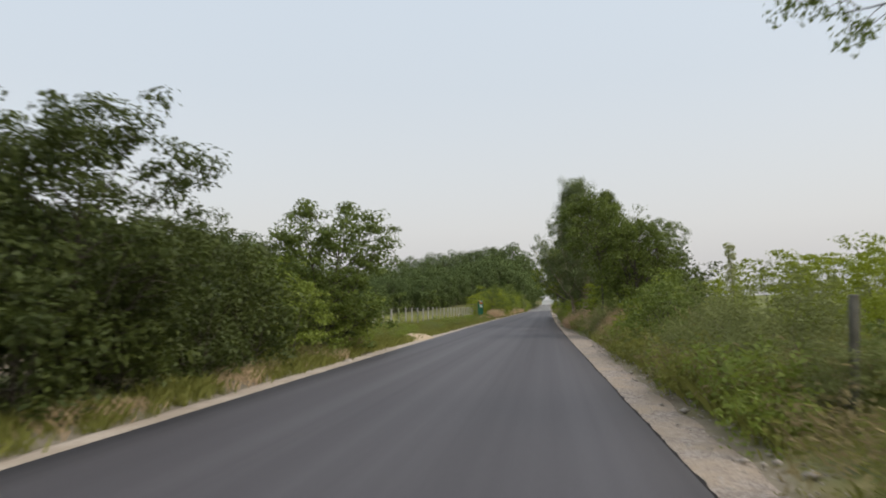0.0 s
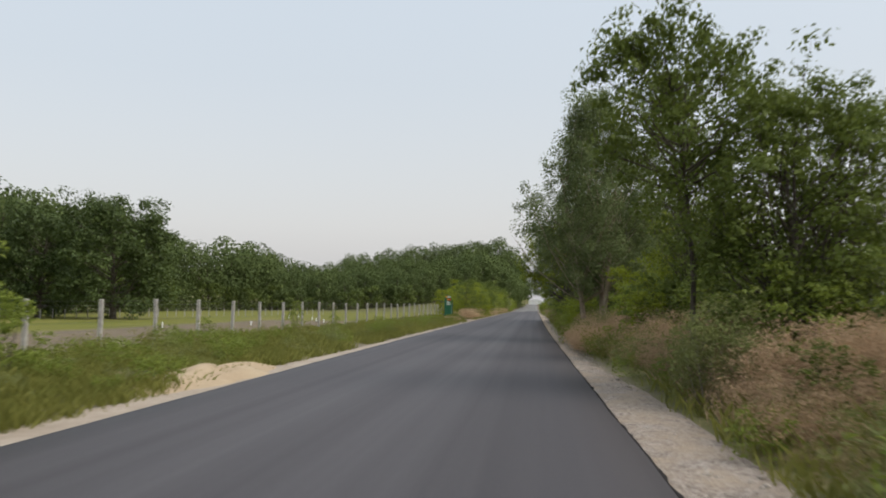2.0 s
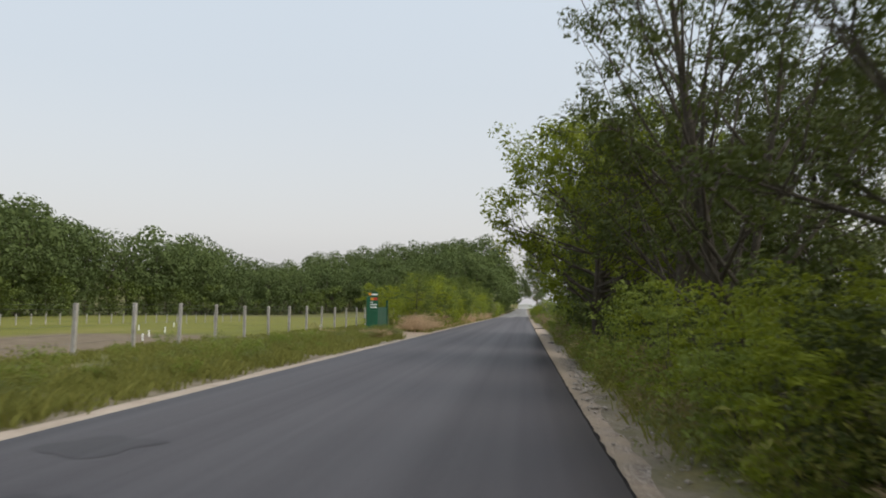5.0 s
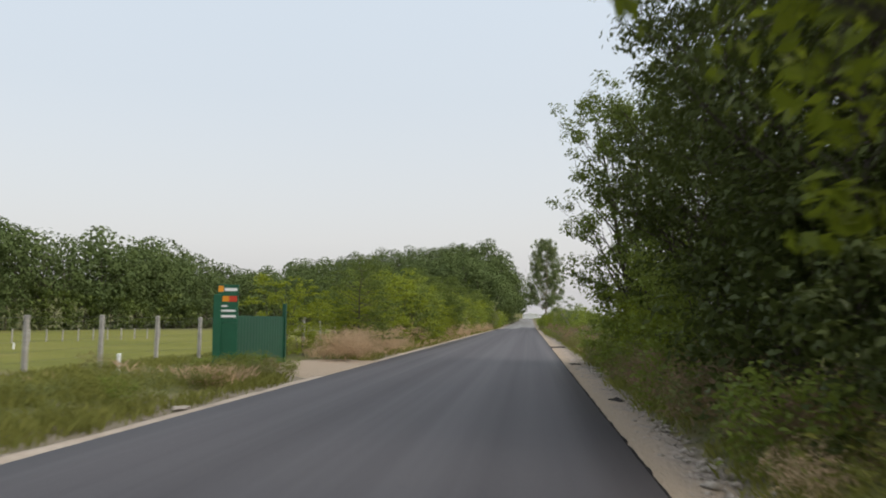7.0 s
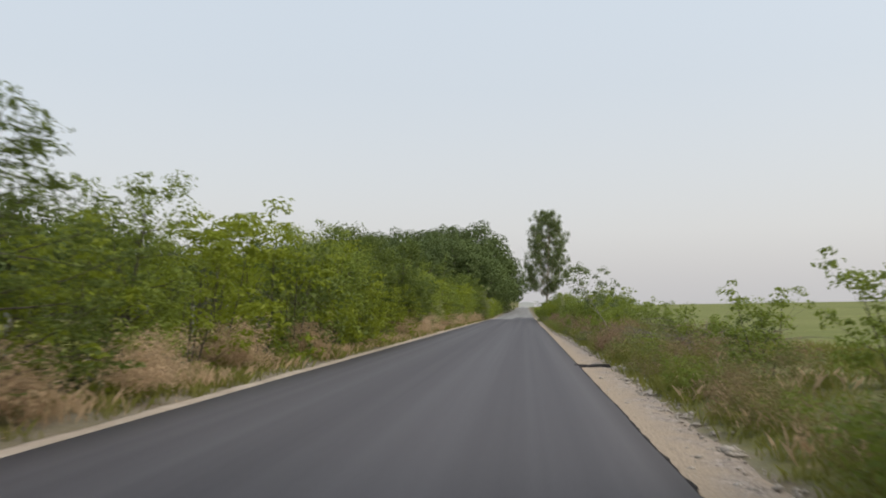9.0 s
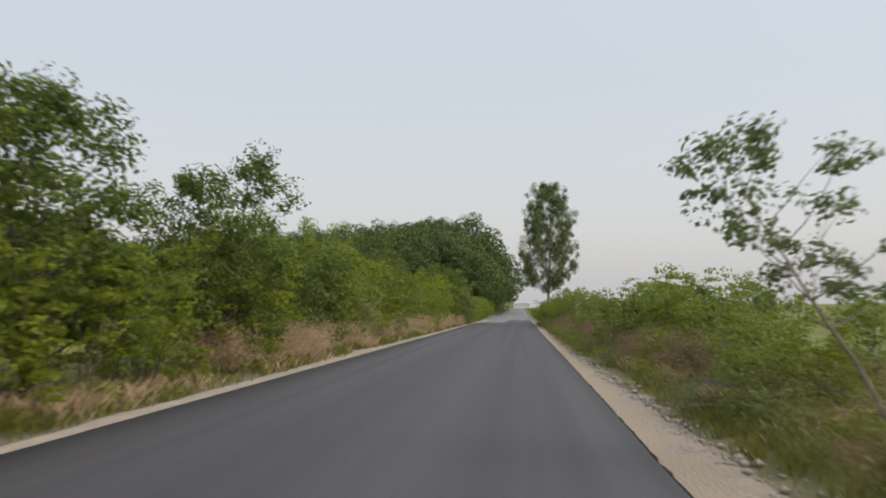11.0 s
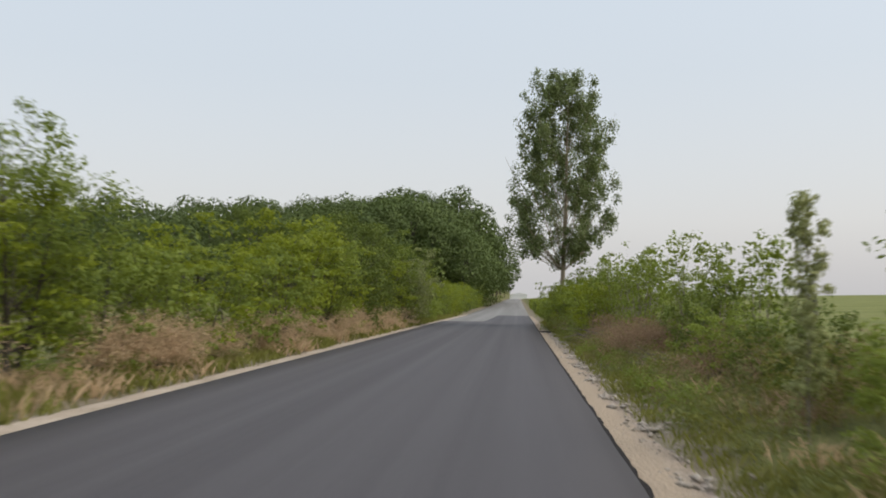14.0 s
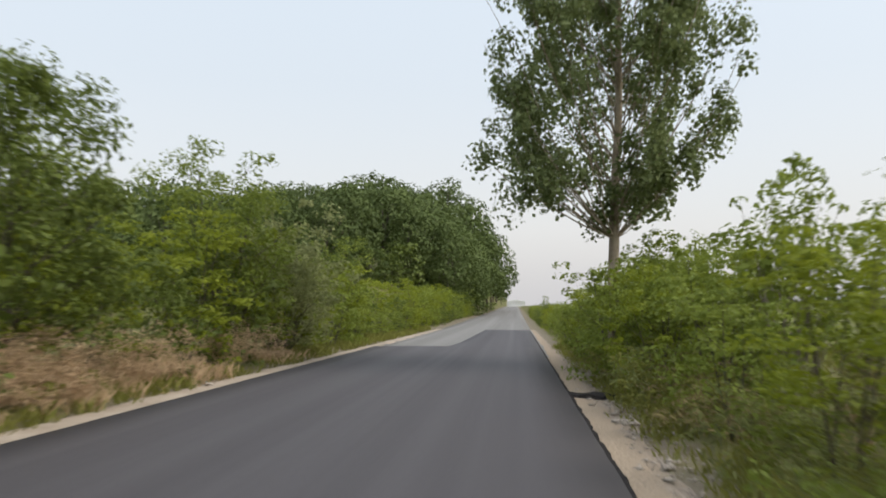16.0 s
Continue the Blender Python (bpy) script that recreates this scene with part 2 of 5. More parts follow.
def land(x, y):
    """Height of the ground."""
    x, y = np.asarray(x, float), np.asarray(y, float)
    z = road_z(y) - 0.09 + 0.06 * step(x, 2.3, 3.0) + 0.06 * step(-x, 5.75, 6.4)
    z = z + 0.16 * step(-x, 6.2, 8.5) - 0.42 * step(-x, 12.2, 16.0)
    z = z + 8.5 * step(y, 225, 335) * step(-x, 6, 20)
    z = z + 7.5 * step(y, 318, 372) * step(-x, 7, 17)
    z = z + 0.42 * step(x, 2.7, 4.8)
    z = z + 0.0212 * np.clip(x - 6, 0, 330) * step(y, 60, 120)
    return z + 0.03 * np.sin(0.9 * x + 0.37 * y) * step(np.abs(x + 2), 5.5, 8)


def gz(x, y):
    return float(land(x, y))


# ---- mesh helpers ----
def mesh_of(name, verts, faces, material, smooth=False):
    """A mesh from arrays: verts (n, 3); faces a list of tuples, or an (m, k) array."""
    me = bpy.data.meshes.new(name)
    verts = np.asarray(verts, np.float32)
    if isinstance(faces, np.ndarray):
        k = faces.shape[1]
        me.vertices.add(len(verts))
        me.vertices.foreach_set("co", verts.ravel())
        me.loops.add(faces.size)
        me.loops.foreach_set("vertex_index", faces.astype(np.int32).ravel())
        me.polygons.add(len(faces))
        me.polygons.foreach_set("loop_start", np.arange(0, faces.size, k, dtype=np.int32))
        me.update(calc_edges=True)
    else:
        me.from_pydata(verts.tolist(), [], faces)
        me.update()
    if smooth:
        me.polygons.foreach_set("use_smooth", np.ones(len(me.polygons), bool))
    me.materials.append(material)
    return me


def part_mesh(name, me, parent, label=""):
    ob = new(name, me)
    ob.parent = parent
    return tagged(ob, label) if label else ob


def part(name, bm, material, parent, label=""):
    me = bpy.data.meshes.new(name)
    bm.to_mesh(me)
    bm.free()
    me.materials.append(material)
    return part_mesh(name, me, parent, label)


def thing(name, m, label, category, group="", kind=""):
    ob = new(name)
    ob.matrix_basis = m
    return tagged(ob, label, category, group, kind)


def box(bm, lo, hi, bevel=0.0):
    g = bmesh.ops.create_cube(bm, size=1.0)
    s = [h - a for a, h in zip(lo, hi)]
    for v in g["verts"]:
        v.co = Vector([(v.co[i] + 0.5) * s[i] + lo[i] for i in range(3)])
    if bevel:
        edges = list({e for v in g["verts"] for e in v.link_edges})
        bmesh.ops.bevel(bm, geom=edges, offset=bevel, segments=1, affect="EDGES")
    return bm


# ---- ground, road, shoulders ----
def sheet(name, xs, ys, height, material, label, category="ground", parent=None):
    gx, gy = np.meshgrid(xs, ys)
    v = np.stack([gx.ravel(), gy.ravel(), height(gx, gy).ravel()], 1)
    w = len(xs)
    i = np.arange((len(ys) - 1) * (w - 1))
    a = (i // (w - 1)) * w + i % (w - 1)
    f = np.stack([a, a + 1, a + w + 1, a + w], 1)
    ob = new(name, mesh_of(name, v, f, material, True))
    return tagged(ob, label, category, kind="structure")


gxs = np.concatenate([[-3500, -1500, -800, -450, -300, -220, -170, -130, -100], np.arange(-80, -20, 6), np.arange(-20, -5, 0.75), np.arange(-5, 2, 1.75), np.arange(2, 8, 0.5), np.arange(8, 30, 3), [35, 45, 60, 80, 110, 150, 200, 260, 340, 500, 900, 1800, 3500]])
gys = np.concatenate([[-3500, -1200, -400, -150, -70, -35], np.arange(-20, 340, 2.0), np.arange(345, 700, 15), [760, 900, 1200, 1800, 2600, 3600]])
sheet("ground", gxs, gys, land, M_GROUND, "rough green and dry grassland with a mown meadow and a crop field")


def edge_noise(y, k, amp):
    return np.array([amp * noise.noise((k, q * 0.35, 0)) + 0.5 * amp * noise.noise((k + 9, q * 1.6, 0)) for q in np.atleast_1d(y)])


def ribbon(name, ys, left, right, height, material, label, skirt=0.07, n=10, category="road"):
    """A strip of paving with a thickness: left and right are its edges at each y."""
    ys = np.asarray(ys, float)
    u = np.linspace(0, 1, n)
    xs = left[:, None] + (right - left)[:, None] * u[None]
    top = height(xs, np.repeat(ys[:, None], n, 1))
    cols = [np.stack([xs[:, :1] - 0.012, ys[:, None], top[:, :1] - skirt], 2)]
    cols += [np.stack([xs, np.repeat(ys[:, None], n, 1), top], 2)]
    cols += [np.stack([xs[:, -1:] + 0.012, ys[:, None], top[:, -1:] - skirt], 2)]
    v = np.concatenate(cols, 1)
    w = n + 2
    i = np.arange((len(ys) - 1) * (w - 1))
    a = (i // (w - 1)) * w + i % (w - 1)
    f = np.stack([a, a + 1, a + w + 1, a + w], 1)
    ob = new(name, mesh_of(name, v.reshape(-1, 3), f, material))
    return tagged(ob, label, category, kind="structure")


# fresh asphalt: one lane ends before the other, with a slanting seam between
ry = np.concatenate([np.arange(-60, 222.01, 0.5), [222.02], np.arange(225.5, 247.1, 0.5)])
rl = np.where(ry < 222.01, XL, -2.05 + 0.3 * (ry - 225) / 22)
rl[ry == 222.02] = -2.3
rr = XR + np.where(ry < 247, edge_noise(ry, 3, 0.022), 0) - 0.06 * step(ry, 160, 176)
ribbon("road", ry, rl + np.where(ry < 222, edge_noise(ry, 5, 0.02), 0), rr, lambda x, y: road_z(y) + 0.012 * (1 - ((x + 1.92) / 3.4) ** 2), M_ROAD, "freshly laid dark grey asphalt road")
ey = np.arange(-20, 247, 0.12)
ribbon("asphalt_edge", ey, np.interp(ey, ry, rr) - 0.03, np.interp(ey, ry, rr) + 0.05 + edge_noise(ey * 7, 17, 0.045), lambda x, y: road_z(y) - 0.002 - 0.22 * np.clip(x - XR + 0.04, 0, 1), M_TAR, "ragged dark rolled edge of the fresh asphalt", 0.03, 4)
def stain(cx, cy, rx, ry_, seed):
    """A thin ragged film of bitumen on the asphalt."""
    az = np.linspace(0, 2 * np.pi, 48, endpoint=False)
    k = np.array([1 + 0.55 * noise.noise((math.cos(a) * 1.6 + seed, math.sin(a) * 1.6, 0)) for a in az])
    x, y = cx + rx * k * np.cos(az), cy + ry_ * k * np.sin(az)
    z = 0.012 * (1 - ((x + 1.92) / 3.4) ** 2) + 0.004
    v = np.concatenate([[[cx, cy, 0.0165 - 0.012 * ((cx + 1.92) / 3.4) ** 2]], np.stack([x, y, z], 1)])
    f = [(0, 1 + i, 1 + (i + 1) % 48) for i in range(48)]
    tagged(new("bitumen_stain", mesh_of("bitumen_stain", v, f, M_STAIN)), "thin dark bitumen stain on the fresh asphalt", "stain")


for i, (cx, cy, rx, ry_) in enumerate(((-3.3, 62.4, 0.62, 0.75), (-4.0, 65.2, 0.5, 0.7), (-2.4, 62.1, 0.4, 0.4))):
    stain(cx, cy, rx, ry_, 2.0 + 3 * i)
oy = np.concatenate([np.arange(216, 300, 2.0), np.arange(300, 800, 20.0), [1000, 1500]])
ribbon("old_road", oy, XL + edge_noise(oy, 11, 0.15) - 0.15, XR + edge_noise(oy, 13, 0.12) + 0.1, lambda x, y: road_z(y) - 0.035 + 0 * x, M_OLD, "worn pale grey asphalt of the old road", 0.06)
def shoulder_edge(y):
    """Where the gravel ends and the weeds begin."""
    return XR + float(np.interp(y, [0, 8, 24, 32, 38, 46, 55, 72, 82, 97, 115, 131, 145, 157, 182, 203, 250], [0.7, 0.8, 0.85, 1.35, 1.25, 0.7, 0.42, 0.45, 0.8, 0.95, 1.0, 1.15, 0.85, 0.7, 0.56, 0.65, 0.5]))


# gravel beside the road, and the pale strip on the other side
sy = np.arange(-60, 250.1, 0.5)
wide = np.array([shoulder_edge(y) for y in sy]) - XR
ribbon("gravel_shoulder", sy, np.full(len(sy), XR - 0.15), XR + wide + 0.12 + edge_noise(sy, 21, 0.15) + edge_noise(sy * 4, 23, 0.05), lambda x, y: road_z(y) - 0.042 - 0.055 * step(x - XR - np.interp(y, sy, wide), -0.5, 0.08) + 0.006 * np.sin(5 * x + 3 * np.sin(1.3 * y)), M_GRAVEL, "pale dusty limestone gravel along the asphalt", 0.06, category="gravel")
wide = np.interp(sy, [0, 8, 17, 26, 33, 44, 50, 66, 93, 120, 130, 148, 155, 163, 181, 203, 215, 250], [0.5, 0.5, 0.65, 0.7, 1.15, 0.75, 0.5, 0.55, 0.36, 0.45, 0.45, 0.6, 1.05, 0.7, 0.5, 0.75, 0.5, 0.4])
ribbon("road_strip", sy, XL - wide - edge_noise(sy, 25, 0.10), np.full(len(sy), XL + 0.15), lambda x, y: road_z(y) - 0.03 - 0.02 * step(-x, 5.4, 6.2) + 0.006 * np.sin(6 * x + 2 * np.sin(1.9 * y)), M_STRIP, "pale sandy concrete strip along the asphalt", 0.07, category="road edge")
# apron in front of the gate
ay = np.arange(99.8, 109.61, 0.4)
reach = 2.3 * np.sin(np.pi * np.clip((ay - 99.6) / 10.2, 0, 1)) ** 0.6 + 0.25
ribbon("gate_apron", ay, XL - reach + edge_noise(ay, 31, 0.2), np.full(len(ay), XL - 0.04), lambda x, y: np.maximum(land(x, y) + 0.02, -0.022) - 0.11 * (1 - step(y, 99.8, 100.8)) - 0.11 * step(y, 108.8, 109.5), M_GRAVEL, "dusty gravel apron in front of the green gate", 0.07, category="gravel")


def heap(name, cx, cy, rx, ry_, h, material, label, category, seed):
    xs, ys = np.linspace(-1, 1, 25), np.linspace(-1, 1, 41)

    def height(gx, gy):
        d = np.sqrt(gx ** 2 + gy ** 2)
        k = np.array([[noise.noise((a * 2.5 + seed, b * 3.5, 0.3)) for a, b in zip(r, q)] for r, q in zip(gx, gy)])
        prof = np.clip(1 - d, 0, 1) ** 0.8 * (1 + 0.7 * k)
        return prof * h - 0.05 + land(cx + gx * rx, cy + gy * ry_) + 0.045
    gx, gy = np.meshgrid(xs, ys)
    z = height(gx, gy)
    v = np.stack([(cx + gx * rx).ravel(), (cy + gy * ry_).ravel(), z.ravel()], 1)
    i = np.arange(40 * 24)
    a = (i // 24) * 25 + i % 24
    ob = new(name, mesh_of(name, v, np.stack([a, a + 1, a + 26, a + 25], 1), material, True))
    return tagged(ob, label, category)


heap("sand_mound", -6.25, 39.8, 0.95, 3.4, 0.30, M_SAND, "low heap of yellow sand spilled beside the road", "sand", 4.0)

# ---- plants ----
def tubes(paths, sides=6):
    """Tapered limbs: paths is a list of (points, radii)."""
    vs, fs, base = [], [], 0
    ang = np.linspace(0, 2 * np.pi, sides, endpoint=False)
    for pts, rad in paths:
        pts = np.asarray(pts, float)
        d = np.gradient(pts, axis=0)
        d /= np.linalg.norm(d, axis=1)[:, None] + 1e-9
        a = np.cross(d, [0.31, 0.95, 0.08])
        a /= np.linalg.norm(a, axis=1)[:, None] + 1e-9
        c = np.cross(d, a)
        ring = pts[:, None] + np.asarray(rad)[:, None, None] * (np.cos(ang)[None, :, None] * a[:, None] + np.sin(ang)[None, :, None] * c[:, None])
        vs.append(ring.reshape(-1, 3))
        k = len(pts)
        i = np.arange((k - 1) * sides)
        r, s = i // sides, i % sides
        fs.append(base + np.stack([r * sides + s, r * sides + (s + 1) % sides, (r + 1) * sides + (s + 1) % sides, (r + 1) * sides + s], 1))
        base += k * sides
    return np.concatenate(vs), np.concatenate(fs)


def leaves(rng, centres, spread, per, size, slim=0.5, flat=0.7, droop=0.0):
    """Folded four-cornered leaves in loose clumps round the centres."""
    centres = np.asarray(centres)
    spread = np.broadcast_to(spread, (len(centres),))
    c = np.repeat(centres, per, 0)
    s = np.repeat(spread, per)
    off = rng.normal(size=(len(c), 3))
    off /= np.linalg.norm(off, axis=1)[:, None]
    nrm = off * 0.75 + rng.normal(size=(len(c), 3)) * 0.38 + np.array([0, 0, 0.55])
    nrm /= np.linalg.norm(nrm, axis=1)[:, None]
    off *= (rng.uniform(0.02, 1, len(c)) ** 0.42)[:, None] * s[:, None] * np.array([1, 1, flat])
    p = c + off
    d = rng.normal(size=(len(c), 3)) * np.array([1, 1, 0.7]) - np.array([0, 0, droop])
    d -= nrm * (d * nrm).sum(1)[:, None]
    d /= np.linalg.norm(d, axis=1)[:, None] + 1e-9
    side = np.cross(d, nrm)
    ln = (size * rng.uniform(0.6, 1.3, len(c)))[:, None]
    w = ln * slim * 0.5
    a = p - d * ln * 0.5
    e = p + d * ln * 0.5 - nrm * ln * 0.12
    m1 = p + side * w + nrm * ln * 0.08
    m2 = p - side * w + nrm * ln * 0.08
    v = np.stack([a, m1, e, m2], 1).reshape(-1, 3)
    return v, np.arange(len(c) * 4).reshape(-1, 4)


def arc(start, direction, length, n, bend, rng, wander=0.06):
    pts = [np.array(start, float)]
    d = np.array(direction, float)
    d /= np.linalg.norm(d)
    for _ in range(n):
        d = d + np.array([0, 0, bend / n]) + rng.normal(size=3) * wander
        d /= np.linalg.norm(d)
        pts.append(pts[-1] + d * length / n)
    return np.array(pts)


def plant(name, seed, height, base, profile, stems, limbs, elev, wood, foliage, leaf, per, clump, r0=0.12, bend=0.5, flat=0.7, slim=0.5, droop=0.1, subs=4, lean=(0, 0), fan=0.06, gap=0.0, tip=0.97, inner=0.35, split=("trunk", "crown"), sides=6, twigs=True, foot=0.0):
    """A tree or shrub at the origin: stems, limbs along them out to the profile's radius, side shoots, and leaves in clumps round the shoots.
    profile(u): crown radius at u (0 at the crown's base, 1 at its top)."""
    rng = np.random.default_rng(seed)
    paths, shoots, centres = [], [], []
    for s in range(stems):
        az = 2 * np.pi * s / max(stems, 1) + rng.uniform(-0.5, 0.5)
        out = (fan if stems > 1 else 0) * rng.uniform(0.6, 1.3)
        hgt = height * (1 if s == 0 else rng.uniform(0.72, 1.0))
        d = (np.cos(az) * out + lean[0], np.sin(az) * out + lean[1], 1.0)
        o = (np.cos(az) * (out * 0.6 + foot), np.sin(az) * (out * 0.6 + foot), -0.15) if stems > 1 else (0, 0, -0.15)
        spine = arc(o, d, hgt * tip + 0.15, 9, 0.1, rng, 0.045)
        rad = r0 * hgt / height * np.linspace(1, 0.08, 10) ** 0.85
        rad[0] *= 1.35
        paths.append((spine, rad))
        for i in range(limbs // stems):
            u = (i + rng.uniform(0, 1)) / (limbs // stems)
            if rng.uniform() < gap:
                continue
            h = base + (hgt - base) * u
            reach = profile(u) * rng.uniform(0.8, 1.08)
            el = radians(elev + rng.normal(0, 9) + 18 * u)
            th = i * 2.39996 + s * 1.3 + rng.uniform(-0.5, 0.5)
            ln = reach / max(math.cos(el), 0.35)
            h0 = max(h - 0.6 * ln * math.sin(el), 0.12 * height if base > 0.3 else 0.05)
            k = np.clip(h0 / (hgt * tip), 0, 0.98) * 9
            q = spine[int(k)] + (k - int(k)) * (spine[min(int(k) + 1, 9)] - spine[int(k)])
            limb = arc(q, (math.cos(th) * math.cos(el), math.sin(th) * math.cos(el), math.sin(el)), ln, 5, bend * 0.35, rng, 0.10)
            lr = min(r0 * 0.42, 0.016 * ln + 0.006) * (1 - 0.55 * u)
            paths.append((limb, lr * np.linspace(1, 0.2, 6)))
            centres.append(limb[-1])
            for j in range(subs):
                f = rng.uniform(inner, 1.0) * 5
                b0 = limb[int(min(f, 4))] + (f - int(min(f, 4))) * (limb[int(min(f, 4)) + 1] - limb[int(min(f, 4))])
                dv = (limb[-1] - limb[0]) / (ln + 1e-6) + rng.normal(size=3) * 0.75
                sh = arc(b0, dv, ln * rng.uniform(0.18, 0.42) + 0.08, 3, bend * 0.3, rng, 0.12)
                if twigs:
                    shoots.append((sh[[0, 1, 3]], lr * 0.4 * np.linspace(1, 0.25, 3)))
                centres.append(sh[-1])
        centres.append(spine[-1])
        centres.append(spine[-2])
    # bring the crown to the height and the width that were asked for, and prune what sticks out of it
    cs = np.array(centres)
    size = max(profile(q) for q in np.linspace(0, 1, 21))
    tall = (height - 0.5 * clump) / np.percentile(cs[:, 2], 98)
    upright = lean == (0, 0)
    hub = np.median(cs[:, :2], 0) if upright else np.zeros(2)
    wide = (size - 0.4 * clump) / np.percentile(np.linalg.norm(cs[:, :2] - hub, axis=1), 93) if upright else 1.0
    grow = np.array([wide, wide, tall])

    def inside(p):
        return (p[..., 2] < 1.02 * height) & ((np.linalg.norm(p[..., :2] - hub * wide, axis=-1) < 1.08 * size) | (not upright))
    cs = cs * grow
    cs = cs[inside(cs)]
    paths = [(p * grow, q) for p, q in paths if len(p) == 10 or inside(p[-1] * grow)]
    shoots = [(p * grow, q) for p, q in shoots if inside(p[-1] * grow)]
    wv, wf = tubes(paths, sides)
    if shoots:
        sv, sf = tubes(shoots, 3)
        wv, wf = np.concatenate([wv, sv]), np.concatenate([wf, sf + len(wv)])
    lv, lf = leaves(rng, cs, clump * rng.uniform(0.6, 1.25, len(cs)), per, leaf, slim, flat, droop)
    lv[:, 2] = np.maximum(lv[:, 2], 0.02)
    return mesh_of(split[0], wv, wf, wood, True), mesh_of(split[1], lv, lf, foliage)


def columnar(name, seed, height, bare, radius, trunks, plumes, wood, foliage, leaf, per, clump, r0, steep=1.2, slim=0.8, droop=0.35, foot=0.3, fill=6, hollow=0.45, rise=1.12):
    """A poplar-like tree: upswept limbs, each with a plume of leaves along its outer part, out to radius(z, azimuth)."""
    rng = np.random.default_rng(seed)
    paths, spines, cs = [], [], []
    for t in range(trunks):
        az = 2.1 * t + 0.4
        o = (math.cos(az) * foot, math.sin(az) * foot, -0.15) if trunks > 1 else (0, 0, -0.15)
        spine = arc(o, (rng.normal(0, 0.02) + o[0] * 0.3, rng.normal(0, 0.02) + o[1] * 0.3, 1), height * (0.97 if t == 0 else rng.uniform(0.7, 0.9)), 12, 0.0, rng, 0.022)
        spines.append(spine)
        paths.append((spine, r0 * np.linspace(1, 0.06, 13) ** 0.8))
    for i in range(plumes):
        z = bare + (height - bare) * ((i + rng.uniform()) / plumes) ** rise
        az = i * 2.39996 + rng.uniform(-0.5, 0.5)
        r = radius(z, az) * rng.uniform(0.12, 1) ** hollow * rng.uniform(0.86, 1.03)
        spine = spines[i % trunks]
        z0 = min(max(z - steep * r, bare * 0.86), 0.95 * height)
        k = z0 / height * 12
        p0 = spine[int(k)] + (k - int(k)) * (spine[int(k) + 1] - spine[int(k)])
        end = np.array([math.cos(az) * r, math.sin(az) * r, min(z + 0.15 * r, height)])
        mid = 0.5 * (p0 + end) + np.array([math.cos(az), math.sin(az), -0.2]) * 0.2 * r
        u = np.linspace(0, 1, 7)[:, None]
        limb = (1 - u) ** 2 * p0 + 2 * u * (1 - u) * mid + u ** 2 * end + rng.normal(size=(7, 3)) * 0.025
        paths.append((limb, min(0.22 * r0, 0.005 * r + 0.005) * np.linspace(1, 0.25, 7)))
        for f in rng.uniform(0.45, 1.0, fill):
            j = min(int(f * 6), 5)
            cs.append(limb[j] + (f * 6 - j) * (limb[j + 1] - limb[j]) + rng.normal(size=3) * np.array([0.2, 0.2, 0.3]))
    wv, wf = tubes(paths, 6)
    cs = np.array(cs)
    cs[:, 2] = np.minimum(cs[:, 2], height - 0.1)
    lv, lf = leaves(rng, cs, clump * rng.uniform(0.55, 1.3, len(cs)), per, leaf, slim, 1.15, droop)
    return mesh_of("trunk", wv, wf, wood, True), mesh_of("crown", lv, lf, foliage)


def set_plant(name, meshes, x, y, rz, label, category, group="", scale=1.0, split=("trunk", "crown"), sink=0.0, tall=1.0):
    ob = thing(name, pose(x, y, gz(x, y) - sink, 0, 0, rz), label, category, group)
    ob.scale = (scale, scale, scale * tall)
    part_mesh(split[0], meshes[0], ob)
    part_mesh(split[1], meshes[1], ob)
    return ob


def dome(r, p=0.5):
    return lambda u: r * (0.25 + 0.75 * math.sin(math.pi * min(1, 0.12 + 0.9 * u)) ** p)


def spindle(r, peak=0.3):
    return lambda u: r * (0.35 + 0.65 * (u / peak) ** 0.8 if u < peak else max(0.14, (1 - (u - peak) / (1 - peak)) ** 0.75))


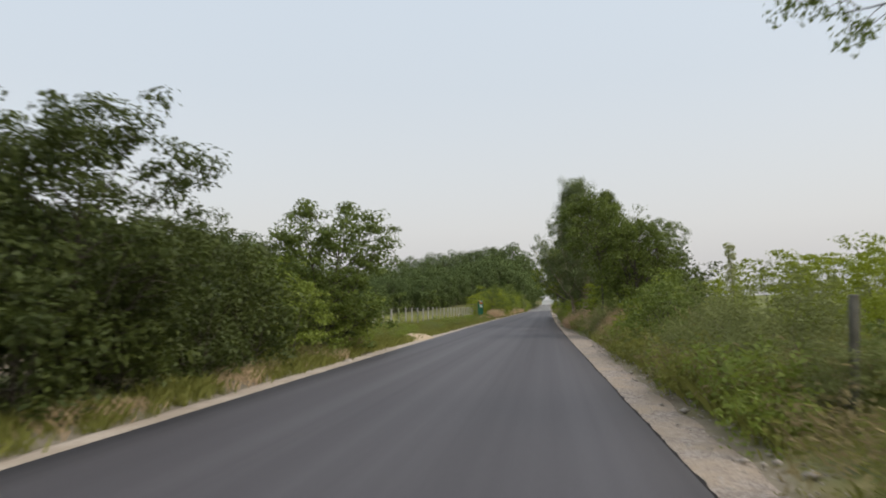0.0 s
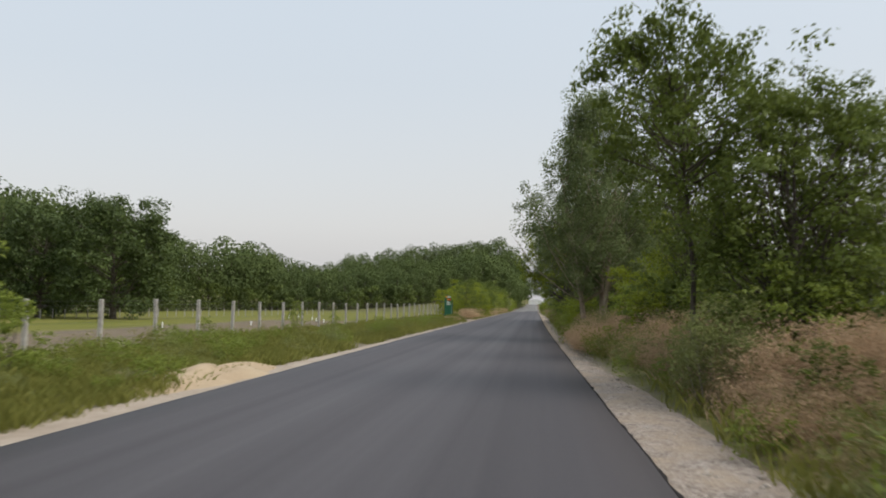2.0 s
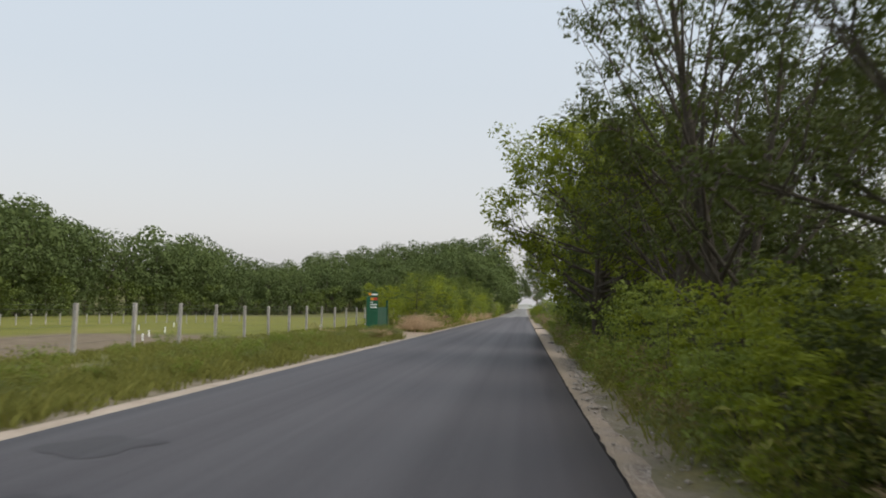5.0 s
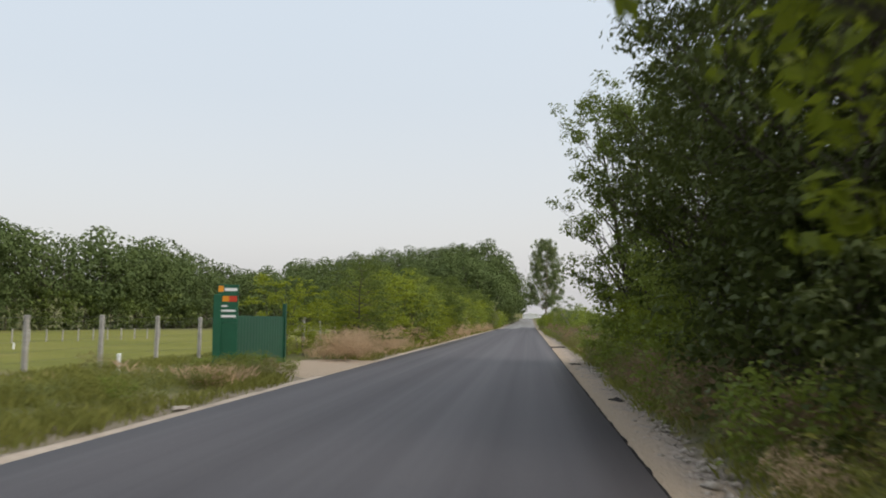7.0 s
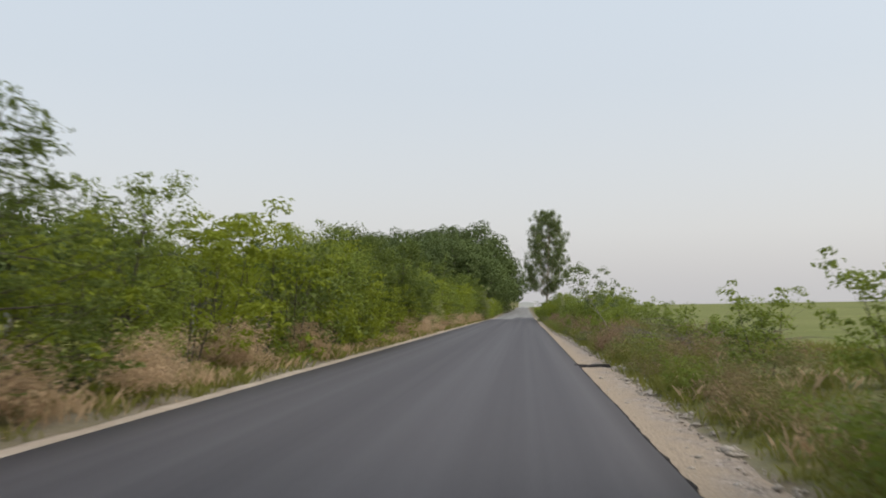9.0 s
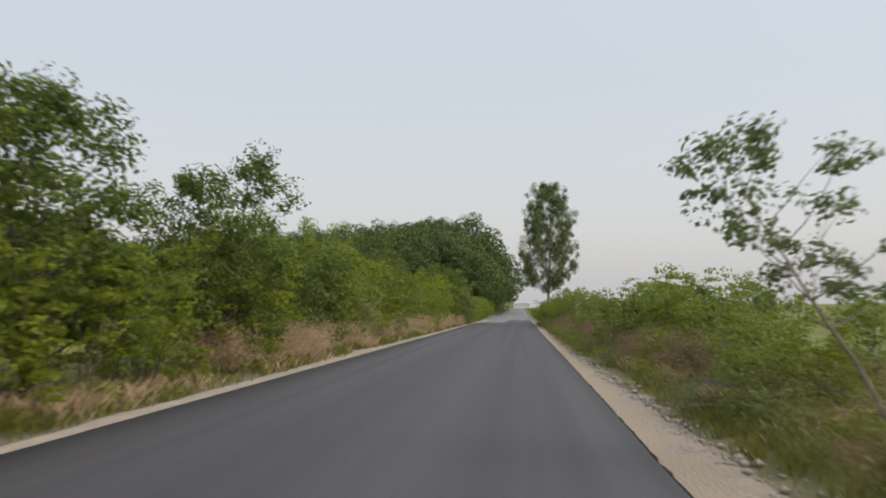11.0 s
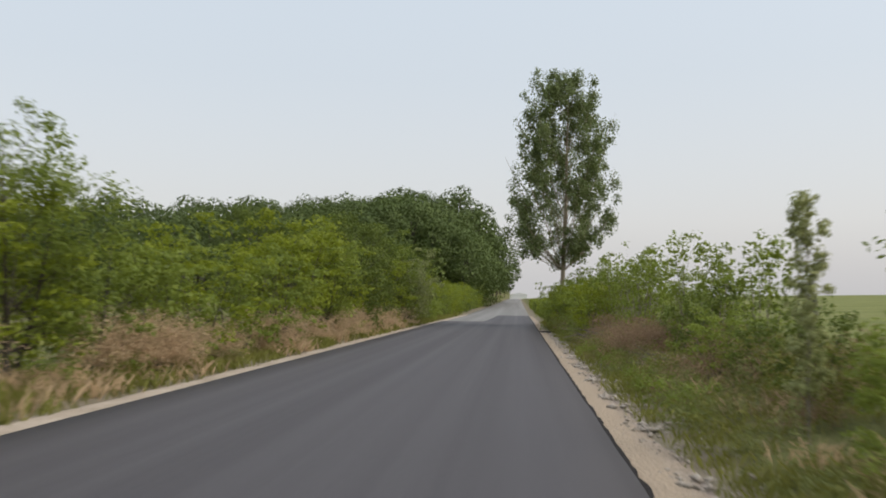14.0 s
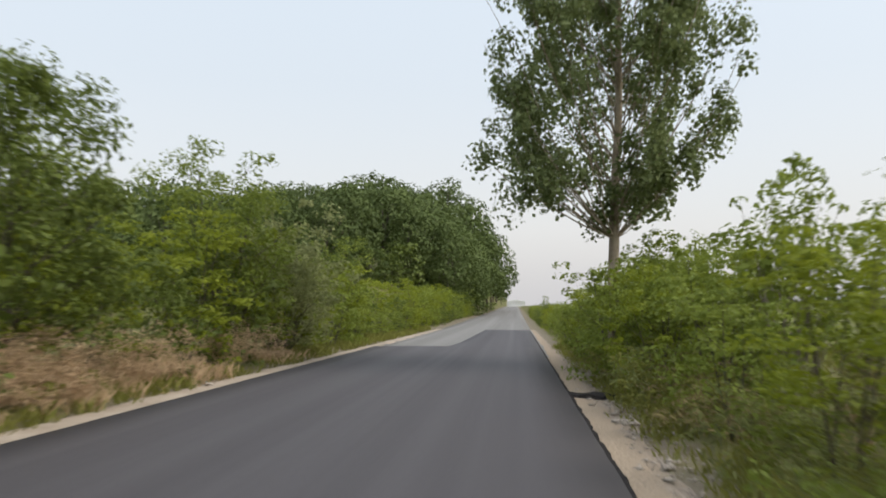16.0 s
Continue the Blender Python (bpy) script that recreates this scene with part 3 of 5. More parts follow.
def lobed(name, seed, height, radius, base, lobes, per, leaf, foliage):
    """A broadleaf tree of the wood: a trunk, limbs, and a domed crown that bulges in lobes of leaves."""
    rng = np.random.default_rng(seed)
    paths = [(arc((0, 0, -0.3), (0, 0, 1), 0.8 * height, 6, 0.0, rng, 0.03), 0.24 * np.linspace(1, 0.2, 7))]
    vs = []
    mid = base + 0.42 * (height - base)
    for i in range(lobes):
        u = (i + 0.5) / lobes
        el = math.asin(1.0 - 1.62 * u)
        az = i * 2.39996 + rng.uniform(-0.35, 0.35)
        r = radius * rng.uniform(0.36, 0.52)
        d = np.array([math.cos(el) * math.cos(az), math.cos(el) * math.sin(az), math.sin(el)])
        up = (height - mid) if d[2] > 0 else (mid - base)
        c = np.array([d[0] * (radius - r), d[1] * (radius - r), mid + d[2] * (up - 0.8 * r)]) + rng.normal(size=3) * 0.25
        paths.append((np.array([[0, 0, min(0.55 * c[2], 0.6 * height)], 0.55 * c + np.array([0, 0, 0.3 * c[2]]), c]), 0.07 * np.array([1.0, 0.6, 0.25])))
        n = rng.normal(size=(per, 3)) + 0.55 * d
        n /= np.linalg.norm(n, axis=1)[:, None]
        bump = np.array([1 + 0.28 * noise.noise((q[0] * 2.3 + seed, q[1] * 2.3 + i, q[2] * 2.3)) for q in n])
        p = c + n * (r * bump * rng.uniform(0.62, 1.06, per) ** 0.6)[:, None] * np.array([1, 1, 0.85])
        nrm = n + rng.normal(size=(per, 3)) * 0.33 + np.array([0, 0, 0.3])
        nrm /= np.linalg.norm(nrm, axis=1)[:, None]
        t = rng.normal(size=(per, 3))
        t -= nrm * (t * nrm).sum(1)[:, None]
        t /= np.linalg.norm(t, axis=1)[:, None]
        k = np.cross(nrm, t)
        ln = (leaf * rng.uniform(0.6, 1.3, per))[:, None]
        vs.append(np.stack([p - t * ln * 0.6, p + k * ln * 0.42 + nrm * ln * 0.1, p + t * ln * 0.6 - nrm * ln * 0.15, p - k * ln * 0.42 + nrm * ln * 0.1], 1).reshape(-1, 3))
    v = np.concatenate(vs)
    wv, wf = tubes(paths, 4)
    return mesh_of("trunk", wv, wf, M_WOOD, True), mesh_of("crown", v, np.arange(len(v)).reshape(-1, 4), foliage)


STEMS = ("stem", "foliage")
# forest trees, seen from afar
FOREST = [lobed("forest_tree", 100 + i, 15.0, 4.9 + 0.3 * i, 2.2, 15, 105, 0.42, M_FOREST) for i in range(4)]
FAR = [lobed("forest_tree", 105 + i, 15.0, 5.0 + 0.3 * i, 1.6, 14, 100, 0.52, M_FOREST) for i in range(4)]
UNDER = [plant("young_tree", 110 + i, 5.0, 0.1, dome(2.7, 0.3), 1, 16, 5, M_WOOD, (M_FOREST, M_UNDER)[i], 0.36, 15, 0.9, 0.08, subs=2, slim=0.8, inner=0.4, sides=3, twigs=False) for i in range(2)]
OAK = [plant("oak_tree", 120 + i, 13.2, 1.0, dome(5.9, 0.28), 1, 60, 16, M_WOOD, M_OAK, 0.32, 70, 1.25, 0.35, subs=4, slim=0.75, inner=0.5, sides=5) for i in range(2)]
# roadside shrubs
SH_ACACIA = [plant("acacia_shrub", 140 + i, 3.4, 0.1, dome(1.5, 0.3), 4, 28, 22, M_WOOD, M_ACACIA, 0.15, 22, 0.37, 0.03, subs=2, slim=0.42, flat=0.30, fan=0.28, droop=0.25, inner=0.35, split=STEMS, sides=3, twigs=False) for i in range(4)]
SH_MID = [plant("field_shrub", 150 + i, 3.0, 0.1, dome(1.5, 0.3), 4, 30, 24, M_WOOD, M_MIDLEAF, 0.135, 21, 0.34, 0.03, subs=2, flat=0.42, slim=0.55, fan=0.30, inner=0.35, split=STEMS, sides=3, twigs=False) for i in range(4)]
SH_DARK = [plant("hawthorn_shrub", 160 + i, 2.6, 0.05, dome(1.35, 0.3), 5, 35, 22, M_WOOD, M_ELM, 0.135, 17, 0.31, 0.03, subs=2, flat=0.6, slim=0.55, fan=0.30, inner=0.35, split=STEMS, sides=3, twigs=False) for i in range(3)]
SH_THICK = [plant("thicket_shrub", 165 + i, 2.8, 0.05, dome(1.5, 0.3), 5, 35, 22, M_WOOD, M_DARKLEAF, 0.16, 20, 0.44, 0.03, subs=2, slim=0.5, fan=0.30, inner=0.3, split=STEMS, sides=3, twigs=False) for i in range(2)]
SH_WEED = [plant("mugwort_clump", 170 + i, 1.5, 0.05, dome(0.7, 0.4), 8, 48, 55, M_TWIG, M_WEED, 0.085, 18, 0.18, 0.010, subs=2, slim=0.22, fan=0.32, inner=0.2, split=STEMS, sides=3, twigs=False) for i in range(3)]
SH_PALE = [plant("silver_shrub", 176, 3.4, 0.1, dome(1.45, 0.3), 4, 48, 40, M_WOOD, M_SILVER, 0.095, 36, 0.27, 0.03, subs=2, slim=0.7, fan=0.22, inner=0.35, split=STEMS, sides=3, twigs=False)]
SH_THIN = [plant("sparse_shrub", 180 + i, 2.5, 0.3, dome(0.8, 0.4), 5, 25, 50, M_TWIG, M_MIDLEAF, 0.11, 12, 0.18, 0.018, subs=2, slim=0.5, fan=0.2, inner=0.3, split=STEMS, sides=3) for i in range(3)]
LOW = [plant("low_weed", 190 + i, 0.7, 0.02, dome(0.5, 0.4), 5, 20, 40, M_TWIG, (M_MIDLEAF, M_GRASS, M_WEED, M_SEDGE)[i], 0.075, 8, 0.15, 0.006, subs=1, slim=(0.45, 0.3, 0.22, 0.2)[i], fan=0.4, inner=0.2, split=STEMS, sides=3, twigs=False) for i in range(4)]

# PLACES
# the wood beyond the meadow: rows of trees along a bent edge
rng = np.random.default_rng(5)
EDGE = np.array([(-62, 60), (-66, 105), (-76, 150), (-80, 190), (-66, 225), (-45, 250), (-27, 275), (-14, 300), (-8, 326)], float)
seg = np.concatenate([[0], np.cumsum(np.linalg.norm(np.diff(EDGE, axis=0), axis=1))])
LABEL_WOOD = "tall dark green broadleaf tree of the dense wood"
for row in range(5):
    for d in np.arange(0, seg[-1], 5.1 + 0.4 * row):
        d = d + rng.uniform(-1.5, 1.5)
        k = d / seg[-1]
        if row > 2 and k < 0.5:
            continue
        x, y = np.interp(d, seg, EDGE[:, 0]), np.interp(d, seg, EDGE[:, 1])
        # deeper into the wood: away from the meadow, and up the hill beside the road
        nx, ny = (-0.98, 0.2) if k < 0.48 else (-0.2, 1.0)
        gap = 6.0 if k < 0.5 else 9.0 - 4.5 * float(step(k, 0.6, 1.0))
        x, y = x + nx * gap * row + rng.normal(0, 1.2), y + ny * gap * row + rng.normal(0, 1.2)
        sc = rng.uniform(0.86, 1.08) * (0.97 + 0.05 * row) * (1.0 - 0.17 * float(step(k, 0.52, 0.62)) * (1 - 0.6 * float(step(k, 0.78, 0.88)))) * (1.20 - 0.28 * float(step(k, 0.35, 0.6)) + 0.04 * float(step(k, 0.75, 0.95)) + 0.12 * float(step(k, 0.28, 0.38)) * (1 - float(step(k, 0.5, 0.56))))
        set_plant("forest_tree", FOREST[rng.integers(4)] if k < 0.5 and row == 0 else FAR[rng.integers(4)], x, y, rng.uniform(0, 360), LABEL_WOOD, "tree", "trees of the wood", sc, sink=0.2)
# young growth along the wood's edge 
for d in np.arange(0, seg[-1], 2.3):
    x, y = np.interp(d, seg, EDGE[:, 0]), np.interp(d, seg, EDGE[:, 1])
    k = d / seg[-1]
    nx, ny = (0.98, -0.25) if k < 0.5 else (0.6, -0.8)
    set_plant("young_tree", UNDER[rng.integers(2)], x + nx * 3.2 + rng.normal(0, 0.8), y + ny * 3.2 + rng.normal(0, 0.8), rng.uniform(0, 360), "bushy young tree at the wood's edge", "tree", "young growth of the wood", rng.uniform(0.7, 1.45), sink=0.05)
# along the old road, up the hill's shoulder
for y in np.arange(300, 362, 6.5):
    set_plant("forest_tree", FAR[rng.integers(4)], -9.6 + rng.normal(0, 0.4), y, rng.uniform(0, 360), LABEL_WOOD, "tree", "trees of the wood", rng.uniform(0.8, 0.95), sink=0.2)
for x, y, k in ((-8.2, 366, 1.12), (-7.0, 374, 1.28), (-6.6, 384, 1.36), (-6.9, 394, 1.3), (-11.5, 366, 1.32), (-11.0, 379, 1.5), (-10.5, 390, 1.5), (-15.5, 372, 1.22), (-16.0, 384, 1.25)):
    set_plant("forest_tree", FAR[rng.integers(4)], x + rng.normal(0, 0.5), y + rng.normal(0, 0.8), rng.uniform(0, 360), LABEL_WOOD, "tree", "trees of the wood", k * rng.uniform(0.96, 1.05), sink=0.3)
for row in range(2):
    for x in np.arange(-19.5 - 2 * row, -78, -4.4):
        set_plant("forest_tree", FAR[rng.integers(4)], x + rng.normal(0, 0.9), 380 + 0.75 * (x + 12) - 9 + 11 * row + rng.normal(0, 1.5), rng.uniform(0, 360), LABEL_WOOD, "tree", "trees of the wood", (0.97 + 0.003 * (x + 18)) * rng.uniform(0.92, 1.08), sink=0.3)
for y in np.arange(404, 640, 12.0):
    set_plant("forest_tree", FAR[rng.integers(4)], -10.0 + rng.normal(0, 0.8), y + rng.normal(0, 1.5), rng.uniform(0, 360), LABEL_WOOD, "tree", "trees of the wood", rng.uniform(0.75, 1.0), sink=0.2)
set_plant("oak_tree", OAK[0], -43.3, 100.4, 30, "broad round-crowned oak in front of the wood", "tree", "", 1.0, sink=0.2)
set_plant("oak_tree", OAK[1], -53.8, 103.3, 130, "broad round-crowned oak in front of the wood", "tree", "", 0.95, sink=0.2)

# large trees by the road, before the meadow
T_L1 = plant("acacia_tree", 201, 5.2, 0.4, dome(2.7, 0.35), 2, 60, 20, M_WOOD, M_DARKLEAF, 0.14, 52, 0.44, 0.09, subs=5, flat=0.5, slim=0.45, fan=0.15, droop=0.2)
T_L2 = plant("acacia_tree", 202, 5.1, 0.3, dome(2.5, 0.35), 2, 58, 20, M_WOOD, M_ELM, 0.14, 50, 0.42, 0.09, subs=5, flat=0.5, slim=0.5, fan=0.15, droop=0.15)
set_plant("acacia_tree", T_L1, -8.3, 12.6, 0, "dense dark green acacia tree beside the road", "tree", "trees by the road")
set_plant("acacia_tree", T_L1, -9.0, 18.6, 140, "dense dark green acacia tree beside the road", "tree", "trees by the road", 0.75)
set_plant("acacia_tree", T_L2, -7.7, 27.4, 60, "bushy green acacia tree at the meadow's corner", "tree", "trees by the road", 1.08)
set_plant("acacia_tree", T_L2, -8.6, 22.6, 300, "bushy green acacia tree beside the road", "tree", "trees by the road", 0.64)
set_plant("acacia_tree", T_L2, -8.4, 5.0, 200, "dense dark green acacia tree beside the road", "tree", "trees by the road", 1.0)

# large trees on the other side
T_A = plant("elm_tree", 211, 6.4, 1.5, dome(2.5, 0.4), 3, 60, 34, M_WOOD, M_ELM, 0.125, 46, 0.42, 0.10, subs=5, slim=0.55, fan=0.2, droop=0.2)
def grey_reach(z, a):
    """Crown radius of the three-trunked poplar: on the road's side it starts above a car's height."""
    r = float(np.interp(z, [2.3, 3.0, 3.8, 5.4, 6.7, 8.0, 9.1, 9.8], [2.1, 3.0, 3.25, 3.05, 2.45, 1.6, 0.9, 0.4]))
    return r if z > 3.45 or math.cos(a + 0.61) > -0.25 else 0.5


T_B = columnar("poplar_tree", 212, 9.8, 2.5, grey_reach, 3, 128, M_PALE, M_GREYLEAF, 0.10, 88, 0.38, 0.11, 0.75, 0.5, 0.5, 0.3, 6)
T_C = plant("poplar_tree", 213, 9.0, 1.4, spindle(1.8, 0.3), 1, 60, 46, M_WOOD, M_ELM, 0.13, 42, 0.44, 0.11, subs=4, slim=0.55, droop=0.3)
T_D2 = plant("acacia_tree", 217, 7.7, 2.4, dome(3.6, 0.4), 2, 66, 16, M_WOOD, M_ACACIA, 0.14, 50, 0.46, 0.12, subs=5, slim=0.5, fan=0.1)
T_E = plant("willow_tree", 215, 9.6, 0.5, lambda u: 3.3 * (0.5 + 0.5 * u / 0.4 if u < 0.4 else 1 - 0.45 * (u - 0.4) / 0.6), 3, 84, 34, M_WOOD, M_DARKLEAF, 0.15, 64, 0.60, 0.12, subs=5, slim=0.4, fan=0.18, droop=0.45)
T_F = plant("willow_tree", 216, 9.5, 2.0, dome(2.9, 0.5), 2, 38, 42, M_WOOD, M_DARKLEAF, 0.14, 46, 0.40, 0.13, subs=5, slim=0.35, fan=0.10, droop=0.4, inner=0.5)
T_G = plant("elm_tree", 219, 9.2, 1.6, dome(2.9, 0.5), 3, 66, 40, M_WOOD, M_ELM, 0.13, 58, 0.40, 0.11, subs=4, slim=0.5, fan=0.2, droop=0.3, inner=0.5)
T_O = plant("acacia_tree", 218, 7.4, 5.9, dome(2.6, 0.5), 1, 22, 15, M_WOOD, M_ELM, 0.11, 36, 0.30, 0.08, subs=4, slim=0.5, inner=0.5)
T_A2 = plant("elm_tree", 223, 7.0, 4.2, dome(1.9, 0.5), 1, 40, 22, M_WOOD, M_ELM, 0.115, 42, 0.36, 0.07, subs=4, slim=0.55, droop=0.2, inner=0.45)
set_plant("elm_tree", T_A2, 3.3, 38.9, 40, "slender elm whose crown leans over the road's edge", "tree", "trees by the road")
set_plant("elm_tree", T_A, 4.9, 38.4, 20, "bushy dark green elm with loose twigs above the verge", "tree", "trees by the road", 0.88)
set_plant("elm_tree", T_G, 6.5, 40.2, 130, "airy dark green elm with loose twigs above the verge", "tree", "trees by the road", 0.60)
set_plant("poplar_tree", T_C, 4.95, 46.4, 0, "slender poplar with a bare lower trunk", "tree", "trees by the road", 0.88)
set_plant("poplar_tree", T_B, 3.2, 58.2, 35, "broad grey-green poplar with three pale trunks", "tree", "trees by the road", 1.22, tall=0.92)
for x, y, s, r in ((5.0, 64.5, 1.0, 10), (4.2, 71.0, 1.08, 130), (4.6, 77.5, 1.08, 220)):
    set_plant("willow_tree", T_F, x, y, r, "loose dark willow with bare slanting limbs", "tree", "trees by the road", s)
for x, y, s, r in ((8.6, 79.0, 0.9, 170), (5.2, 90.0, 1.05, 250), (5.3, 95.2, 1.05, 300), (8.6, 97.0, 0.95, 20), (9.0, 91.0, 1.0, 200)):
    set_plant("willow_tree", T_E, x, y, r, "dense dark green willow in the roadside thicket", "tree", "trees by the road", s)
set_plant("acacia_tree", T_D2, 6.5, 50.6, 200, "light green acacia behind the elm", "tree", "trees by the road", 0.6)
set_plant("acacia_tree", T_D2, 2.9, 81.5, 15, "light green acacia leaning over the road's edge", "tree", "trees by the road")
set_plant("elm_tree", T_G, 4.2, 106.6, 140, "airy elm with a forked bare trunk at the thicket's end", "tree", "trees by the road")
set_plant("elm_tree", T_G, 5.3, 100.6, 20, "airy elm with bare slanting limbs over the bushes", "tree", "trees by the road", 0.98)
set_plant("willow_tree", T_F, 7.4, 103.5, 140, "loose dark willow with bare slanting limbs", "tree", "trees by the road", 1.0)
# the small tree whose twigs hang over the road at the start
set_plant("acacia_tree", T_O, 6.3, 10.4, 0, "acacia tree with twigs hanging towards the road", "tree", "trees by the road", 1.04)

# the lone poplar
def poplar_reach(z, a):
    """Crown radius of the lone poplar; its lower crown is thin on the field's side."""
    r = float(np.interp(z, [2.6, 3.6, 4.4, 5.4, 7.0, 9.0, 12.0, 13.8, 14.6, 15.2], [0.9, 1.2, 3.1, 3.9, 3.9, 3.7, 3.2, 2.5, 1.7, 0.7]))
    if math.cos(a) > 0:
        return r if z > 4.5 else 0.25
    return 0.5 if z < 3.7 else min(r, 2.4) if z < 6.2 else r


T_P = columnar("poplar_tree", 221, 15.2, 4.2, poplar_reach, 1, 124, M_PALE, M_POPLAR, 0.135, 76, 0.45, 0.165, 1.35, 0.8, 0.35, 0.3, 5, 0.30, 0.85)
set_plant("poplar_tree", T_P, 2.95, 211, 180, "tall lone poplar with a pale trunk and airy crown", "tree", "trees by the road")

# sapling that leans towards the road
T_S = plant("wild_pear_tree", 231, 3.2, 1.5, dome(0.85, 0.5), 1, 18, 20, M_TWIG, M_POPLAR, 0.085, 26, 0.20, 0.028, subs=3, slim=0.6, lean=(-0.55, 0.0), inner=0.5)
set_plant("wild_pear_tree", T_S, 3.75, 135.2, 0, "sparse small pear tree leaning towards the road", "tree")

# a tight young poplar standing out of the scrub
T_Y = plant("young_poplar", 232, 2.9, 0.5, dome(0.34, 0.3), 1, 34, 55, M_TWIG, M_SILVER, 0.075, 26, 0.13, 0.02, subs=2, slim=0.6, inner=0.3, sides=4)
set_plant("young_poplar", T_Y, 3.35, 173.3, 0, "slim dense young poplar standing out of the scrub", "tree", "", 0.66, tall=1.38)
set_plant("young_poplar", T_Y, 7.0, 28.8, 90, "slim dense young poplar standing out of the scrub", "tree", "", 0.8, tall=1.42)


def shrubs(kind, name, spots, label, group, seed, spread=0.15):
    r = np.random.default_rng(seed)
    for x, y, s in spots:
        c = set_plant(name, kind[r.integers(len(kind))], x, y, r.uniform(0, 360), label, "shrub", group, s * r.uniform(1 - spread, 1 + spread), STEMS, 0.03)


HEDGE = "shrubs of the roadside hedge"
# hedge after the gate: crest heights follow the clumps of acacia
r = np.random.default_rng(8)
for y in np.arange(111.5, 300, 2.1):
    k = r.uniform()
    lift = 0.95 + 0.25 * math.sin(y * 0.21) + 0.12 * math.sin(y * 0.57 + 1)
    lift *= 0.8 if y < 118 else 1.0 + 0.12 * float(step(y, 150, 165)) + 0.22 * float(step(y, 176, 188))
    lift = 1.26 if 189 < y < 200 else min(lift, 0.98 if 171 < y < 188.5 else 1.22)
    x = -7.35 - 0.3 * math.sin(y * 0.33) + r.normal(0, 0.15)
    if y > 215:
        lift *= 0.85
        if r.uniform() < 0.3:
            continue
    if k < 0.48:
        shrubs(SH_ACACIA, "acacia_shrub", [(x - 0.2, y, lift)], "leafy yellow-green acacia shrub in the roadside hedge", HEDGE, int(y * 7), 0.1)
    elif k < 0.8:
        shrubs(SH_MID, "field_shrub", [(x, y, lift * 1.05)], "dense mid-green shrub in the roadside hedge", HEDGE, int(y * 7), 0.1)
    else:
        shrubs(SH_DARK, "hawthorn_shrub", [(x, y, lift * 1.1)], "dark green hawthorn shrub in the roadside hedge", HEDGE, int(y * 7), 0.1)
for y in np.arange(124, 240, 5.0):
    k = r.uniform()
    shrubs(SH_MID if k < 0.5 else SH_ACACIA, "field_shrub" if k < 0.5 else "acacia_shrub", [(-10.2 + r.normal(0, 0.3), y, 1.3 + 0.2 * math.sin(y * 0.19) - 0.3 * float(step(y, 172, 184)))], "tall green shrub at the back of the hedge", HEDGE, int(y * 3))
# taller trees in that hedge
T_H = [plant("acacia_tree", 240 + i, 5.4, 0.5, dome(2.0, 0.35), 2, 40, 25, M_WOOD, (M_MIDLEAF, M_ELM)[i], 0.13, (44, 62)[i], 0.44, 0.07, subs=3, flat=0.7, slim=0.5, fan=0.15) for i in range(2)]
for x, y, s, k in ((-8.0, 117.6, 0.76, 0), (-7.5, 131.4, 0.85, 0), (-7.9, 135.6, 0.78, 0), (-7.8, 139.2, 1.0, 1), (-7.2, 145.3, 0.97, 1), (-7.6, 156.7, 0.90, 0), (-8.3, 177.4, 0.84, 0), (-7.9, 195.4, 0.84, 0), (-7.5, 202.2, 1.06, 1), (-7.7, 211.5, 1.10, 0), (-9.6, 194, 0.9, 1), (-9.8, 205, 1.05, 0), (-7.8, 225, 0.85, 0), (-8.6, 150.5, 0.85, 0)):
    set_plant("acacia_tree", T_H[k], x, y, 40 * y, "young leafy acacia tree standing out of the hedge" if k == 0 else "young dark-leaved tree standing out of the hedge", "tree", "young trees of the hedge", s)
shrubs(SH_PALE, "silver_shrub", [(-6.95, 214.6, 1.28), (-7.3, 216.2, 1.2), (-7.0, 161.0, 0.7)], "pale grey-green small-leaved shrub in the hedge", HEDGE, 19)
T_K = plant("locust_tree", 246, 5.3, 0.4, lambda u: 2.2 * (0.75 + 0.25 * u / 0.6 if u < 0.6 else 1 - 0.6 * (u - 0.6) / 0.4), 1, 44, 6, M_WOOD, M_ELM, 0.15, 26, 0.50, 0.07, subs=4, slim=0.35, flat=0.16, bend=0.2, inner=0.3)
set_plant("locust_tree", T_K, -7.3, 166.8, 30, "young locust tree with flat layered branches above the hedge", "tree", "young trees of the hedge", 1.04)
T_SP = plant("locust_tree", 247, 6.0, 4.4, lambda u: 0.3, 1, 12, 40, M_WOOD, M_MIDLEAF, 0.12, 6, 0.14, 0.03, subs=1, slim=0.4, twigs=False)
set_plant("locust_tree", T_K, -7.2, 112.9, 160, "young locust tree with flat layered branches above the hedge", "tree", "young trees of the hedge", 0.80)
set_plant("locust_tree", T_SP, -7.1, 167.2, 0, "thin young locust shooting out of the hedge", "tree", "young trees of the hedge", 1.02)
# bushes before the gate and by the meadow
shrubs(SH_ACACIA, "acacia_shrub", [(-6.8, 133.2, 0.92), (-6.75, 135.2, 0.85), (-6.7, 131.2, 0.72), (-6.85, 137.0, 0.75), (-6.6, 129.4, 0.5), (-7.0, 134.2, 1.0), (-6.85, 139.0, 0.85), (-6.8, 141.0, 0.75)], "yellow-green acacia leaning out of the hedge", HEDGE, 31)
shrubs(SH_ACACIA, "acacia_shrub", [(-8.9, 106.9, 0.85), (-8.5, 108.6, 0.82), (-8.2, 110.4, 0.7), (-7.6, 113.4, 0.75), (-7.5, 115.2, 0.9)], "yellow-green acacia bush beside the gate", HEDGE, 3)
